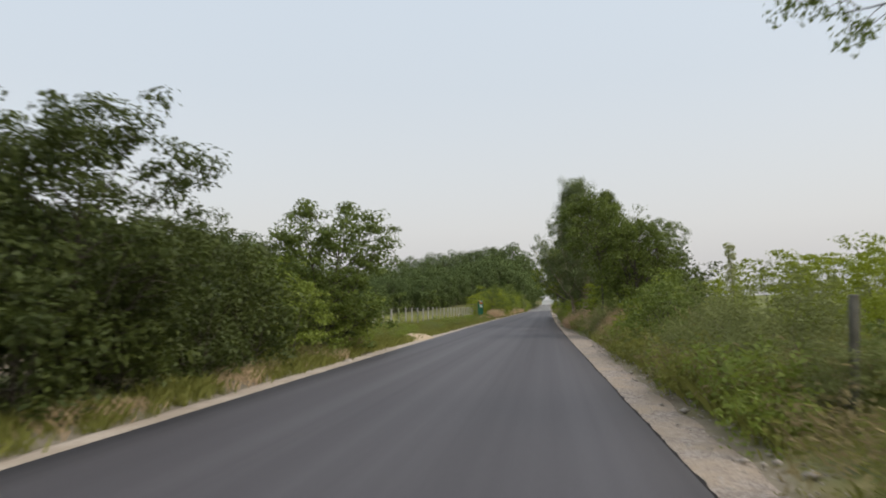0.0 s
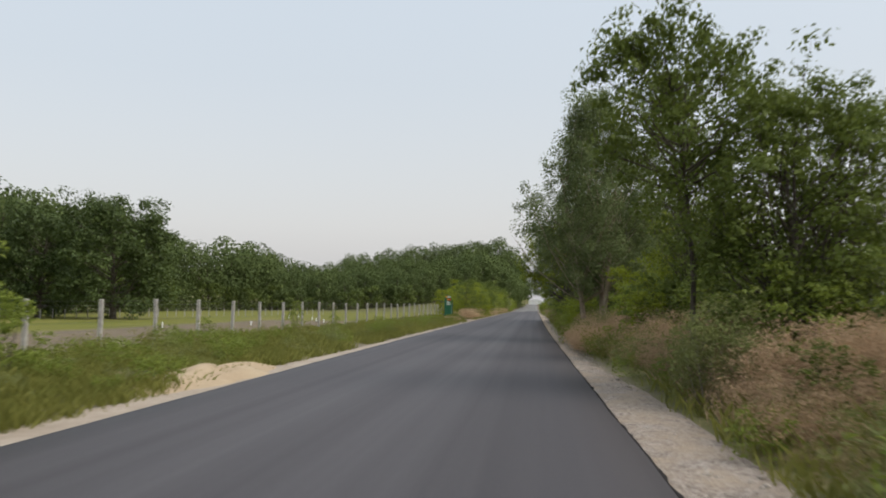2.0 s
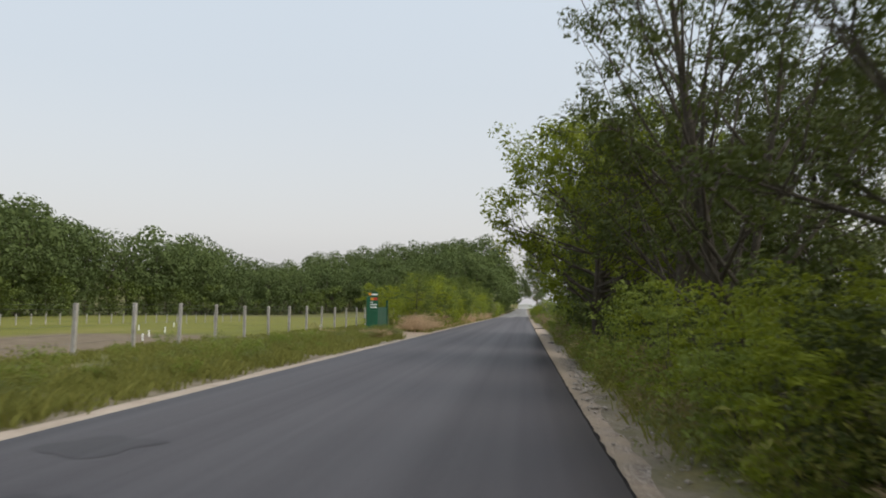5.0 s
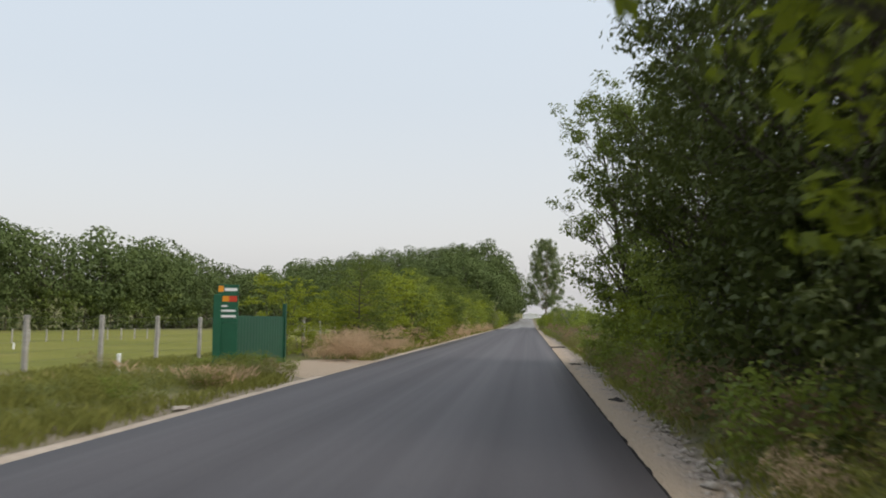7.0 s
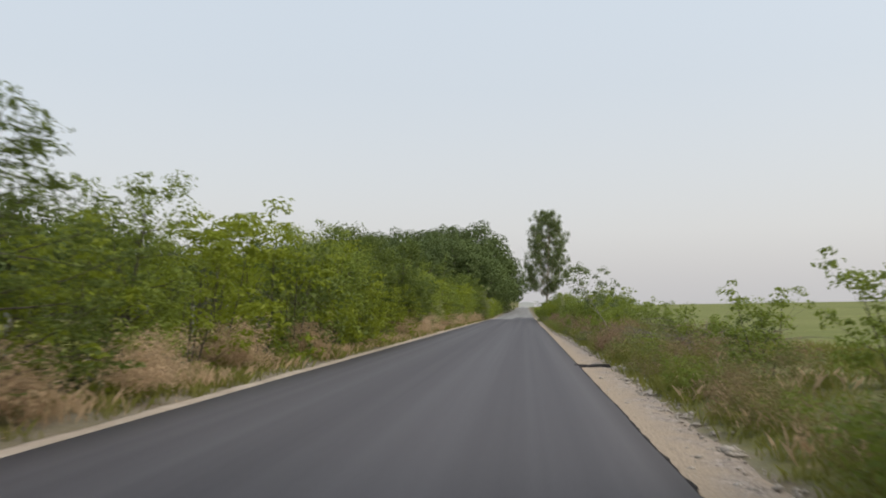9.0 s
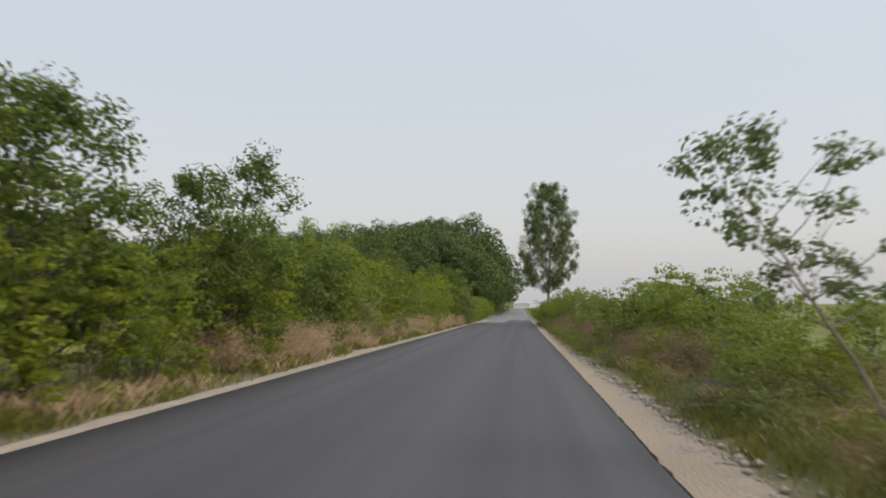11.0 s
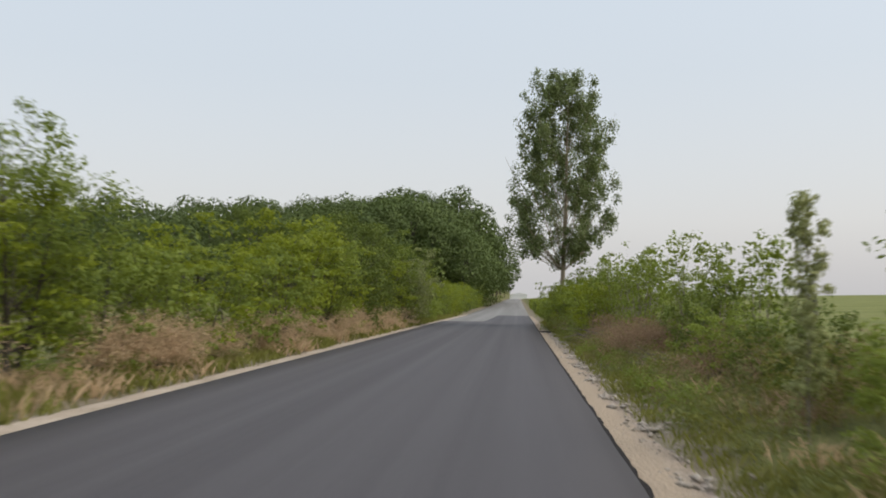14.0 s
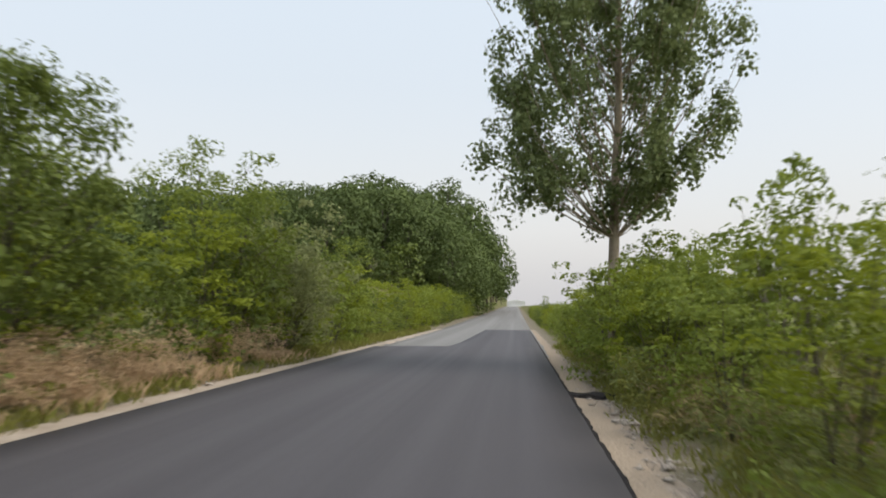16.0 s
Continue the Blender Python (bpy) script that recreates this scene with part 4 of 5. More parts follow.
shrubs(SH_MID, "field_shrub", [(-7.4, 22.5, 0.8), (-7.2, 25.2, 0.75), (-7.0, 27.6, 0.7), (-8.2, 29.8, 0.75), (-9.5, 22.0, 1.2), (-9.2, 26.0, 1.0), (-9.6, 28.8, 0.9), (-6.9, 29.4, 0.5), (-7.5, 31.3, 0.75), (-8.4, 33.0, 0.8), (-9.6, 31.5, 0.9), (-9.3, 34.6, 0.75), (-10.2, 36.4, 0.8), (-9.4, 37.4, 0.6), (-10.9, 37.8, 0.75)], "dense mid-green bush under the acacias", "bushes under the acacias", 4)
shrubs(SH_THIN, "sparse_shrub", [(-11.0, 60.5, 0.62), (-10.4, 66.0, 0.5), (-9.6, 47, 0.45)], "thin young shrub by the wire fence", "", 5)

shrubs(SH_THICK, "thicket_shrub", [(-7.2, 7.0, 0.85), (-8.6, 8.4, 1.2), (-7.4, 10.0, 0.9), (-9.2, 11.0, 1.3), (-7.5, 13.0, 0.95), (-8.9, 14.5, 1.3), (-7.3, 16.0, 0.95), (-8.8, 17.5, 1.3), (-7.4, 19.0, 0.9), (-8.8, 20.6, 1.2), (-11, 13, 1.4), (-11, 18, 1.4)], "dense dark bush under the acacias", "bushes under the acacias", 41)

# the other side: low scrub, then thicket, then scrub again
SC = "scrub along the gravel"
shrubs(SH_WEED, "mugwort_clump", [(3.1, 11.5, 0.95), (3.4, 13.6, 1.05), (3.0, 15.8, 0.95), (3.9, 16.5, 1.15), (3.2, 18.5, 0.95), (4.2, 12.2, 1.1), (3.3, 9.0, 0.9), (3.3, 39.5, 0.6), (3.5, 41.5, 0.7), (3.2, 44.0, 0.65), (3.9, 45.5, 0.75), (3.3, 47.0, 0.6), (3.1, 36.5, 1.22), (2.95, 37.3, 0.85), (3.5, 36.0, 0.85), (4.6, 20, 1.1)], "tall grey-green mugwort beside the gravel", SC, 6)
shrubs(SH_WEED, "mugwort_clump", [(2.5, 55.2, 0.75), (2.75, 54.4, 0.78), (3.15, 54.0, 0.85), (3.6, 54.3, 0.9), (4.1, 54.4, 0.9), (2.4, 53.6, 0.6), (3.3, 52.6, 0.7), (3.9, 52.4, 0.7), (4.6, 53.2, 0.8), (2.5, 54.9, 0.55), (2.9, 55.1, 0.6), (3.4, 55.0, 0.6), (2.35, 56.2, 0.5), (3.1, 54.3, 0.55)], "grey-green mugwort round the poplar's trunks", SC, 61)
shrubs(SH_ACACIA, "acacia_shrub", [(7.6, 22.5, 0.68), (9.2, 22.0, 0.78), (8.6, 25.5, 0.75), (10.6, 24, 0.8), (6.3, 26.0, 0.62), (11, 28, 0.85), (7.5, 31, 0.7), (5.6, 18.5, 0.6), (7.2, 16.5, 0.65), (6.2, 14.5, 0.5), (8.2, 19.0, 0.72), (6.9, 20.4, 0.66)], "yellow-green acacia shoots on the verge", SC, 7)
shrubs(SH_DARK, "hawthorn_shrub", [(3.75, 24.6, 0.85), (3.5, 23.0, 0.72), (4.7, 25.6, 0.85), (3.6, 21.0, 0.42), (4.3, 28.6, 0.5), (5.1, 29.5, 0.6), (3.5, 17.4, 0.36), (3.3, 19.4, 0.36), (3.95, 9.2, 0.34), (4.5, 10.6, 0.4), (3.6, 7.2, 0.3)], "dark green hawthorn on the verge", SC, 8)
shrubs(SH_THIN, "sparse_shrub", [(4.6, 29.0, 0.95)], "thin upright young shrub on the verge", SC, 9)
shrubs(SH_ACACIA, "acacia_shrub", [(4.4, 52.6, 0.85), (3.75, 46.7, 0.64), (4.8, 55.4, 0.6), (5.7, 54.4, 0.72), (6.2, 57.8, 0.95)], "tall yellow-green acacia bush under the elm", SC, 94)
shrubs(SH_ACACIA, "acacia_shrub", [(3.2, 29.0, 0.30), (3.6, 27.6, 0.32), (3.6, 29.7, 0.40), (4.1, 30.3, 0.45)], "small yellow-green acacia shoot by the gravel", SC, 91)
shrubs(SH_ACACIA, "acacia_shrub", [(2.75, 63.4, 0.5), (2.9, 65.0, 0.52), (3.6, 62.6, 0.48), (4.0, 63.4, 0.58), (3.6, 66.0, 0.58)], "bright green bush close to the gravel", SC, 92)
shrubs(SH_DARK, "hawthorn_shrub", [(3.8, 37.4, 0.62), (4.9, 37.6, 0.75), (5.8, 39.0, 0.8), (4.3, 47.6, 1.1), (5.4, 45.2, 1.1), (3.7, 33.6, 0.36), (4.3, 34.2, 0.3), (5.6, 48.4, 1.2)], "dark bush at the elm's foot", SC, 93)
shrubs(SH_MID, "field_shrub", [(4.6, 37.0, 0.6), (6.2, 36.5, 0.7), (4.3, 41.5, 0.55), (3.6, 48.5, 0.65), (5.6, 49.5, 0.85), (6.4, 51.5, 0.9), (5.2, 56.5, 0.7), (6.5, 58, 0.8), (8.5, 54, 0.9)], "mid-green bush under the roadside trees", SC, 10)
shrubs(SH_ACACIA, "acacia_shrub", [(3.1, 67.4, 0.58), (3.0, 71.8, 0.62), (4.6, 66.0, 0.6), (8.2, 58.0, 0.75), (9.4, 61.5, 0.8), (8.0, 64.5, 0.8), (10.2, 66, 0.9), (9.8, 54.5, 0.7)], "bright green acacia shoots in front of the thicket", SC, 11)
shrubs(SH_MID, "field_shrub", [(2.95, 65.4, 0.56), (3.0, 69.4, 0.6), (3.3, 74.5, 0.66), (4.4, 70.6, 0.7)], "green bush in front of the thicket", SC, 111)
shrubs(SH_THICK, "thicket_shrub", [(3.7, 78.5, 0.8), (4.0, 82.0, 0.9), (4.0, 87.0, 1.0), (4.0, 90.0, 1.05), (3.9, 93.0, 1.05), (7.2, 84, 1.4), (7.4, 88, 1.4), (7.0, 92.5, 1.4), (7.2, 97, 1.4), (7.0, 101, 1.3), (7.4, 105, 1.2), (7.6, 73, 1.2), (7.2, 66.5, 1.2), (7.4, 79, 1.3)], "dark green bush at the foot of the thicket", SC, 12)
shrubs(SH_THICK, "thicket_shrub", [(6.6, 42.8, 1.0), (7.6, 40.2, 0.95), (8.6, 44.6, 1.4), (7.4, 46.8, 1.4), (4.9, 59.6, 0.75), (7.6, 60.4, 1.5), (5.9, 62.2, 1.05), (7.8, 55.4, 1.3)], "tall dark bush behind the roadside trees", SC, 122)
# shade under the trees is put into these bushes by their darker leaves
shrubs(SH_THICK, "thicket_shrub", [(4.5, 62.2, 0.66), (3.4, 63.6, 0.55), (4.3, 61.6, 0.68), (4.7, 63.8, 0.66), (5.2, 60.4, 0.6), (4.2, 67.6, 0.66), (4.4, 58.8, 0.5), (4.6, 74.0, 0.8)], "bush in front of the thicket, its leaves darkened for the trees' shade", SC, 121)
for i, (y0, y1, st) in enumerate(((110, 150, 2.6), (150, 200, 2.3), (200, 250, 2.0), (250, 300, 3.0))):
    q = np.random.default_rng(60 + i)
    for y in np.arange(y0, y1, st):
        x = 4.3 + q.uniform(-0.55, 1.3)
        s = q.uniform(0.38, 0.62) + (0.16 if 200 < y < 222 else 0) + (0.08 if y > 150 else 0)
        k = q.uniform()
        s *= 0.72 if 118 < y < 136 else 1.0
        if k < 0.45:
            shrubs(SH_MID, "field_shrub", [(x, y, s)], "low mid-green bush in the roadside scrub", SC, int(y * 5))
        elif k < 0.65:
            shrubs(SH_DARK, "hawthorn_shrub", [(x, y, s)], "low dark hawthorn in the roadside scrub", SC, int(y * 5))
        elif k < 0.85:
            shrubs(SH_ACACIA, "acacia_shrub", [(x, y, s * 0.9)], "low yellow-green acacia in the roadside scrub", SC, int(y * 5))
        else:
            shrubs(SH_THIN, "sparse_shrub", [(x, y, s * 1.5)], "thin twiggy shrub in the roadside scrub", SC, int(y * 5))
shrubs(SH_MID, "field_shrub", [(6.4, 137.5, 0.45), (5.8, 141, 0.5), (7.0, 144, 0.55), (6.3, 147, 0.55), (6.5, 152, 0.6), (6.4, 160, 0.55), (6.6, 168, 0.55), (6.2, 176, 0.55), (6.6, 187, 0.6), (6.4, 195, 0.65)], "mid-green bush at the crop field's edge", SC, 15)
shrubs(SH_MID, "field_shrub", [(5.2, 157.5, 0.92), (5.0, 152.8, 0.82), (5.7, 154.6, 0.9)], "tall mid-green bush in the roadside scrub", SC, 16)
shrubs(SH_MID, "field_shrub", [(3.3, 138.3, 0.42), (3.8, 139.4, 0.48), (3.45, 159.4, 0.42), (4.2, 160.4, 0.5), (3.5, 171.2, 0.42), (3.7, 178.6, 0.42), (3.4, 147.0, 0.4), (3.3, 123.6, 0.3)], "low leafy bush close to the gravel", SC, 18)
shrubs(SH_DARK, "hawthorn_shrub", [(4.5, 156.3, 0.72), (6.0, 152.0, 0.85)], "dark hawthorn in the roadside scrub", SC, 17)
shrubs(SH_MID, "field_shrub", [(3.6, 156.0, 0.72), (4.6, 155.0, 0.85), (4.4, 147.5, 0.6), (4.2, 150.5, 0.62), (3.4, 166.0, 0.62), (4.0, 208.5, 0.85), (3.2, 206.0, 0.75), (4.9, 205.5, 0.85), (3.6, 213.5, 0.85), (4.6, 211.5, 0.95), (2.7, 215.5, 0.75), (2.75, 206.6, 0.78), (2.7, 208.6, 0.82), (2.9, 209.9, 0.85)], "mid-green bush in the roadside scrub", SC, 13)
shrubs(SH_THIN, "sparse_shrub", [(3.75, 211.0, 1.35), (4.4, 211.5, 1.3), (3.4, 210.4, 1.2)], "thin leafy shoots at the poplar's foot", SC, 141)
shrubs(SH_THIN, "sparse_shrub", [(4.6, 184.5, 1.1), (5.1, 184.0, 1.0), (4.3, 190.2, 1.15), (4.9, 191, 1.0), (4.6, 202.6, 1.25), (5.2, 201.4, 1.1), (4.2, 195, 1.2), (5.4, 196, 1.25)], "thin twiggy shrub standing out of the scrub", SC, 14)
shrubs(SH_ACACIA, "acacia_shrub", [(3.6, 98.0, 0.6), (3.55, 101.0, 0.6), (3.6, 103.6, 0.62), (3.5, 105.4, 0.62)], "yellow-green acacia shoots before the thicket's end", SC, 113)
shrubs(SH_MID, "field_shrub", [(4.2, 96.4, 0.9), (4.2, 99.4, 0.95), (4.4, 101.8, 1.05), (4.4, 104.4, 1.0), (3.6, 106.6, 0.85), (4.8, 105.6, 1.2), (5.6, 103.4, 1.3), (4.2, 108.2, 0.8), (4.6, 107.0, 1.2), (5.4, 108.6, 1.35)], "mid-green bush at the thicket's end", SC, 112)
for y in np.arange(195.5, 224, 2.4):
    shrubs((SH_MID, SH_ACACIA)[int(y) % 2], ("field_shrub", "acacia_shrub")[int(y) % 2], [(3.25 + 0.25 * math.sin(y), y, 0.74 if int(y) % 2 == 0 else 0.64)], "leafy bush close to the gravel", SC, int(y))
for y in np.arange(222, 310, 3.2):
    shrubs((SH_MID, SH_ACACIA, SH_DARK)[int(y) % 3], ("field_shrub", "acacia_shrub", "hawthorn_shrub")[int(y) % 3], [(2.95 + 0.2 * math.sin(y), y, 0.52)], "leafy bush beside the old road", SC, int(y))
    shrubs((SH_MID, SH_ACACIA, SH_DARK)[int(y) % 3], ("field_shrub", "acacia_shrub", "hawthorn_shrub")[int(y) % 3], [(-6.75 + 0.2 * math.sin(y), y + 1.4, 0.55)], "leafy bush beside the old road", HEDGE, int(y) + 1)
def growth(name, protos, spots, label, category, material):
    """Many small plants as one joined mesh."""
    vs, fs, base = [], [], 0
    for k, x, y, rz, s in spots:
        me = protos[k][1]
        v = np.empty(len(me.vertices) * 3, np.float32)
        me.vertices.foreach_get("co", v)
        v = v.reshape(-1, 3) * s
        c_, s_ = math.cos(rz), math.sin(rz)
        v = v @ np.array([[c_, s_, 0], [-s_, c_, 0], [0, 0, 1]]) + np.array([x, y, gz(x, y) - 0.02])
        vs.append(v)
        fs.append(base + np.arange(len(v)).reshape(-1, 4))
        base += len(v)
    return tagged(new(name, mesh_of(name, np.concatenate(vs), np.concatenate(fs), material)), label, category, kind="stuff")


# low weeds near the road
q = np.random.default_rng(77)
spots = []
for i in range(150):
    side = q.uniform() < 0.45
    y = q.uniform(6, 205)
    x = q.uniform(-11, -6.4) if side and 30 < y < 98 else q.uniform(-6.8, -6.2) if side else q.uniform(2.7, 4.6)
    spots.append((q.integers(4), x, y, q.uniform(0, 6.28), q.uniform(0.5, 1.1)))
spots += [(q.integers(3), q.uniform(-9.0, -6.35), q.uniform(28, 98), q.uniform(0, 6.28), q.uniform(0.5, 1.05)) for i in range(170)]
spots += [(q.integers(1, 4), q.uniform(2.75, 5.2), q.uniform(109, 206), q.uniform(0, 6.28), q.uniform(0.7, 1.35)) for i in range(210)]
spots += [(q.integers(4), q.uniform(2.5, 3.3), q.uniform(3, 205), q.uniform(0, 6.28), q.uniform(0.5, 0.95)) for i in range(130)]
spots += [(q.integers(1, 4), q.uniform(2.6, 4.6), q.uniform(8, 31), q.uniform(0, 6.28), q.uniform(0.8, 1.5)) for i in range(60)]
spots += [(q.integers(2), q.uniform(-11.3, -9.3), q.uniform(36, 58), q.uniform(0, 6.28), q.uniform(0.6, 1.05)) for i in range(50)]
spots += [(q.integers(3), q.uniform(2.6, 4.6), q.uniform(45, 60), q.uniform(0, 6.28), q.uniform(0.9, 1.4)) for i in range(34)]
spots += [(q.integers(4), q.uniform(-7.4, -6.4), q.uniform(95.5, 101), q.uniform(0, 6.28), q.uniform(0.6, 1.05)) for i in range(36)]
spots = [p for p in spots if not (-7.6 < p[1] < -5.8 and 101.2 < p[2] < 109.3)]
for k, word, mtl in ((0, "low leafy green weeds", M_MIDLEAF), (1, "low yellow-green grassy weeds", M_GRASS), (2, "low grey-green weeds", M_WEED), (3, "low withered brown weeds", M_SEDGE)):
    growth("verge_weeds", LOW, [p for p in spots if p[0] == k], word + " scattered over the grassy verge", "weeds", mtl)
DRYW = [plant("dry_weed", 196 + i, 0.8, 0.05, dome(0.55, 0.4), 9, 36, 60, M_TWIG, M_DRY, 0.062, 9, 0.16, 0.005, subs=1, slim=0.24, fan=0.4, inner=0.2, split=STEMS, sides=3, twigs=False) for i in range(2)]
spots = []
for x0, x1, y0, y1, cnt, sc in ((2.8, 5.5, 110, 200, 48, 0.95), (2.9, 4.6, 158, 168, 24, 1.1), (3.0, 4.4, 146, 152, 12, 1.0), (2.8, 4.0, 184, 190, 10, 1.0), (2.6, 3.6, 84, 104, 14, 0.7), (-7.6, -6.6, 96, 98, 2, 0.7), (-7.0, -6.2, 8, 26, 4, 0.45)):
    for i in range(cnt):
        y = q.uniform(y0, y1)
        y += 2.2 * math.sin(y * 0.9)
        spots.append((q.integers(2), q.uniform(x0, x1), y, q.uniform(0, 6.28), sc * q.uniform(0.7, 1.25)))
rust = []
for x0, x1, y0, y1, cnt, sc in ((2.95, 6.4, 32, 46, 150, 1.15), (2.5, 5.4, 46, 60, 100, 1.2), (2.7, 5.6, 50.2, 56.2, 60, 1.15), (3.0, 5.0, 52.0, 55.6, 30, 1.2), (2.2, 3.1, 49.5, 55.6, 44, 1.6), (2.3, 3.6, 57.0, 61.2, 50, 1.3)):
    for i in range(cnt):
        x = q.uniform(x0, x1)
        rust.append((q.integers(2), x, q.uniform(y0, y1), q.uniform(0, 6.28), sc * q.uniform(0.75, 1.3) * (0.6 + 0.4 * float(step(x, 2.6, 3.7)))))
FLUFF = [plant("dry_weed", 290 + i, 0.85, 0.05, dome(0.6, 0.4), 9, 36, 55, M_TWIG, M_RUST, 0.05, 15, 0.15, 0.005, subs=1, slim=0.3, fan=0.42, inner=0.2, split=STEMS, sides=3, twigs=False) for i in range(2)]
mounds = []
for y in (107.6, 109.4, 110.6, 112.6, 116.5, 121.0, 126.0, 144.4, 148.8, 150.4, 152.3, 155.0, 157.2, 163.5, 166.0, 170.8, 172.5, 178.6, 180.2, 182.1, 186.8, 191.5, 195.6, 200.4, 202.6, 205.2, 209.5):
    for i in range(5):
        mounds.append((q.integers(2), -6.85 + q.normal(0, 0.28), y + q.normal(0, 0.6), q.uniform(0, 6.28), q.uniform(1.05, 1.6)))
growth("dry_weeds", FLUFF, mounds, "feathery mounds of dry pinkish-tan weeds along the verge", "weeds", M_DRY)
patches = []
for x, y in ((3.4, 160.5), (3.6, 163.0), (3.3, 166.4), (3.9, 168.5), (4.2, 164.4), (4.7, 163.2), (4.0, 166.0), (4.7, 167.0), (5.3, 165.2), (3.3, 184.0), (3.7, 186.0), (3.4, 188.2), (4.2, 190.5), (3.6, 193.4), (3.2, 131.0), (3.7, 133.4), (3.5, 144.6), (3.9, 149.5), (3.2, 97.4), (3.4, 94.2), (3.1, 91.5), (3.3, 88.4)):
    for i in range(4):
        patches.append((q.integers(2), x + q.normal(0, 0.3), y + q.normal(0, 0.6), q.uniform(0, 6.28), q.uniform(0.85, 1.4)))
growth("dry_weeds", FLUFF, patches, "feathery brown dead weeds in patches on the bank", "weeds", M_BROWN)
growth("dry_weeds", FLUFF, rust, "waist-high tangle of reddish-brown dry weeds under the trees", "weeds", M_RUST)
growth("dry_weeds", DRYW, [p for p in spots if p[1] < 0 or p[2] < 100], "fluffy dry reddish-tan weeds in clumps along the verge", "weeds", M_DRY)
growth("dry_weeds", DRYW, [p for p in spots if p[1] > 0 and p[2] >= 100], "withered brown weeds in clumps on the bank", "weeds", M_BROWN)
bank = []
for i, y in enumerate(np.arange(4, 208, 0.72)):
    if (60 < y < 76 and i % 2) or (31 < y < 46 and i % 4) or (46 <= y < 60 and i % 3):
        continue
    x = shoulder_edge(y) + 0.28 + abs(q.normal(0, 0.45))
    bank.append((q.integers(4), x, y + q.normal(0, 0.3), q.uniform(0, 6.28), q.uniform(0.9, 1.7) * (0.6 if 110 < y < 195 else 1.0)))
for k, word, mtl in ((0, "leafy green weeds", M_MIDLEAF), (1, "yellow-green grassy weeds", M_GRASS), (2, "grey-green weeds", M_WEED), (3, "withered brown weeds", M_SEDGE)):
    growth("bank_weeds", LOW, [p for p in bank if p[0] == k], word + " on the bank above the gravel", "weeds", mtl)


# ---- grass ----
def blades(name, seed, areas, height, width, material, label, patchy=-0.15):
    """Blades of grass as narrow bent leaves. areas: (x0, x1, y0, y1, count, scale)."""
    g = np.random.default_rng(seed)
    vs = []
    for x0, x1, y0, y1, count, sc in areas:
        tx, ty = g.uniform(x0, x1, count // 9), g.uniform(y0, y1, count // 9)
        k = np.array([noise.noise((a * 0.5, b_ * 0.35, seed)) for a, b_ in zip(tx, ty)])
        keep = k > g.uniform(patchy - 0.3, patchy + 0.3, len(k))
        tx, ty, k = tx[keep], ty[keep], k[keep]
        x, y = np.repeat(tx, 9) + g.normal(0, 0.11, len(tx) * 9), np.repeat(ty, 9) + g.normal(0, 0.11, len(tx) * 9)
        h = height * sc * g.uniform(0.45, 1.25, len(x)) * (0.85 + 0.6 * np.repeat(np.clip(k, 0, 1), 9))
        az = g.uniform(0, 2 * np.pi, len(x))
        ln = g.uniform(0.1, 0.9, len(x)) * h
        z = land(x, y) - 0.02
        w = width * g.uniform(0.6, 1.4, len(x))
        sx, sy_ = -np.sin(az) * w, np.cos(az) * w
        a = np.stack([x - sx, y - sy_, z], 1)
        c = np.stack([x + sx, y + sy_, z], 1)
        m1 = np.stack([x + np.cos(az) * ln * 0.35 + sx * 0.7, y + np.sin(az) * ln * 0.35 + sy_ * 0.7, z + h * 0.62], 1)
        t = np.stack([x + np.cos(az) * ln, y + np.sin(az) * ln, z + h], 1)
        vs.append(np.stack([a, c, m1, t], 1).reshape(-1, 3))
    v = np.concatenate(vs)
    return tagged(new(name, mesh_of(name, v, np.arange(len(v)).reshape(-1, 4), material)), label, "grass", kind="stuff")


blades("grass", 1, [(-8.8, -6.0, 22, 99, 80000, 0.75), (-12.5, -8.8, 26, 120, 40000, 0.55), (-7.2, -5.95, -5, 24, 8000, 0.8), (-7.3, -5.9, 108, 250, 36000, 0.8), (2.6, 4.2, -2, 30, 18000, 1.0), (2.6, 4.2, 30, 58, 5000, 1.0), (4.2, 8, 0, 32, 8000, 1.4), (4.2, 8, 32, 60, 2500, 1.3), (2.5, 4.6, 100, 230, 40000, 0.65), (2.1, 2.6, 150, 225, 8000, 0.5), (4.6, 8.0, 110, 230, 26000, 0.9), (2.3, 3.6, 60, 100, 12000, 0.7)], 0.36, 0.011, M_GRASS, "tall green roadside grass")
blades("dry_grass", 2, [(2.8, 5.2, 31, 60, 8000, 0.5), (-6.9, -6.0, 7, 26, 2500, 0.5), (-7.9, -6.1, 107.5, 122, 8000, 0.75), (-7.3, -6.0, 122, 215, 26000, 0.7), (2.8, 6.0, 108, 200, 9000, 0.6), (2.6, 3.8, 76, 104, 2500, 0.45), (-10.5, -8.5, 88, 99, 700, 0.6), (-7.4, -6.6, 96, 99, 1200, 0.7)], 0.50, 0.0035, M_DRY, "dry reddish-tan grass on the verge", 0.16)

# ---- stones on the gravel ----
g = np.random.default_rng(9)
ico = np.array([(1, 0, 0), (-1, 0, 0), (0, 1, 0), (0, -1, 0), (0, 0, 1), (0, 0, -1)], float)
tri = np.array([(0, 2, 4), (2, 1, 4), (1, 3, 4), (3, 0, 4), (2, 0, 5), (1, 2, 5), (3, 1, 5), (0, 3, 5)])
vs, fs = [], []
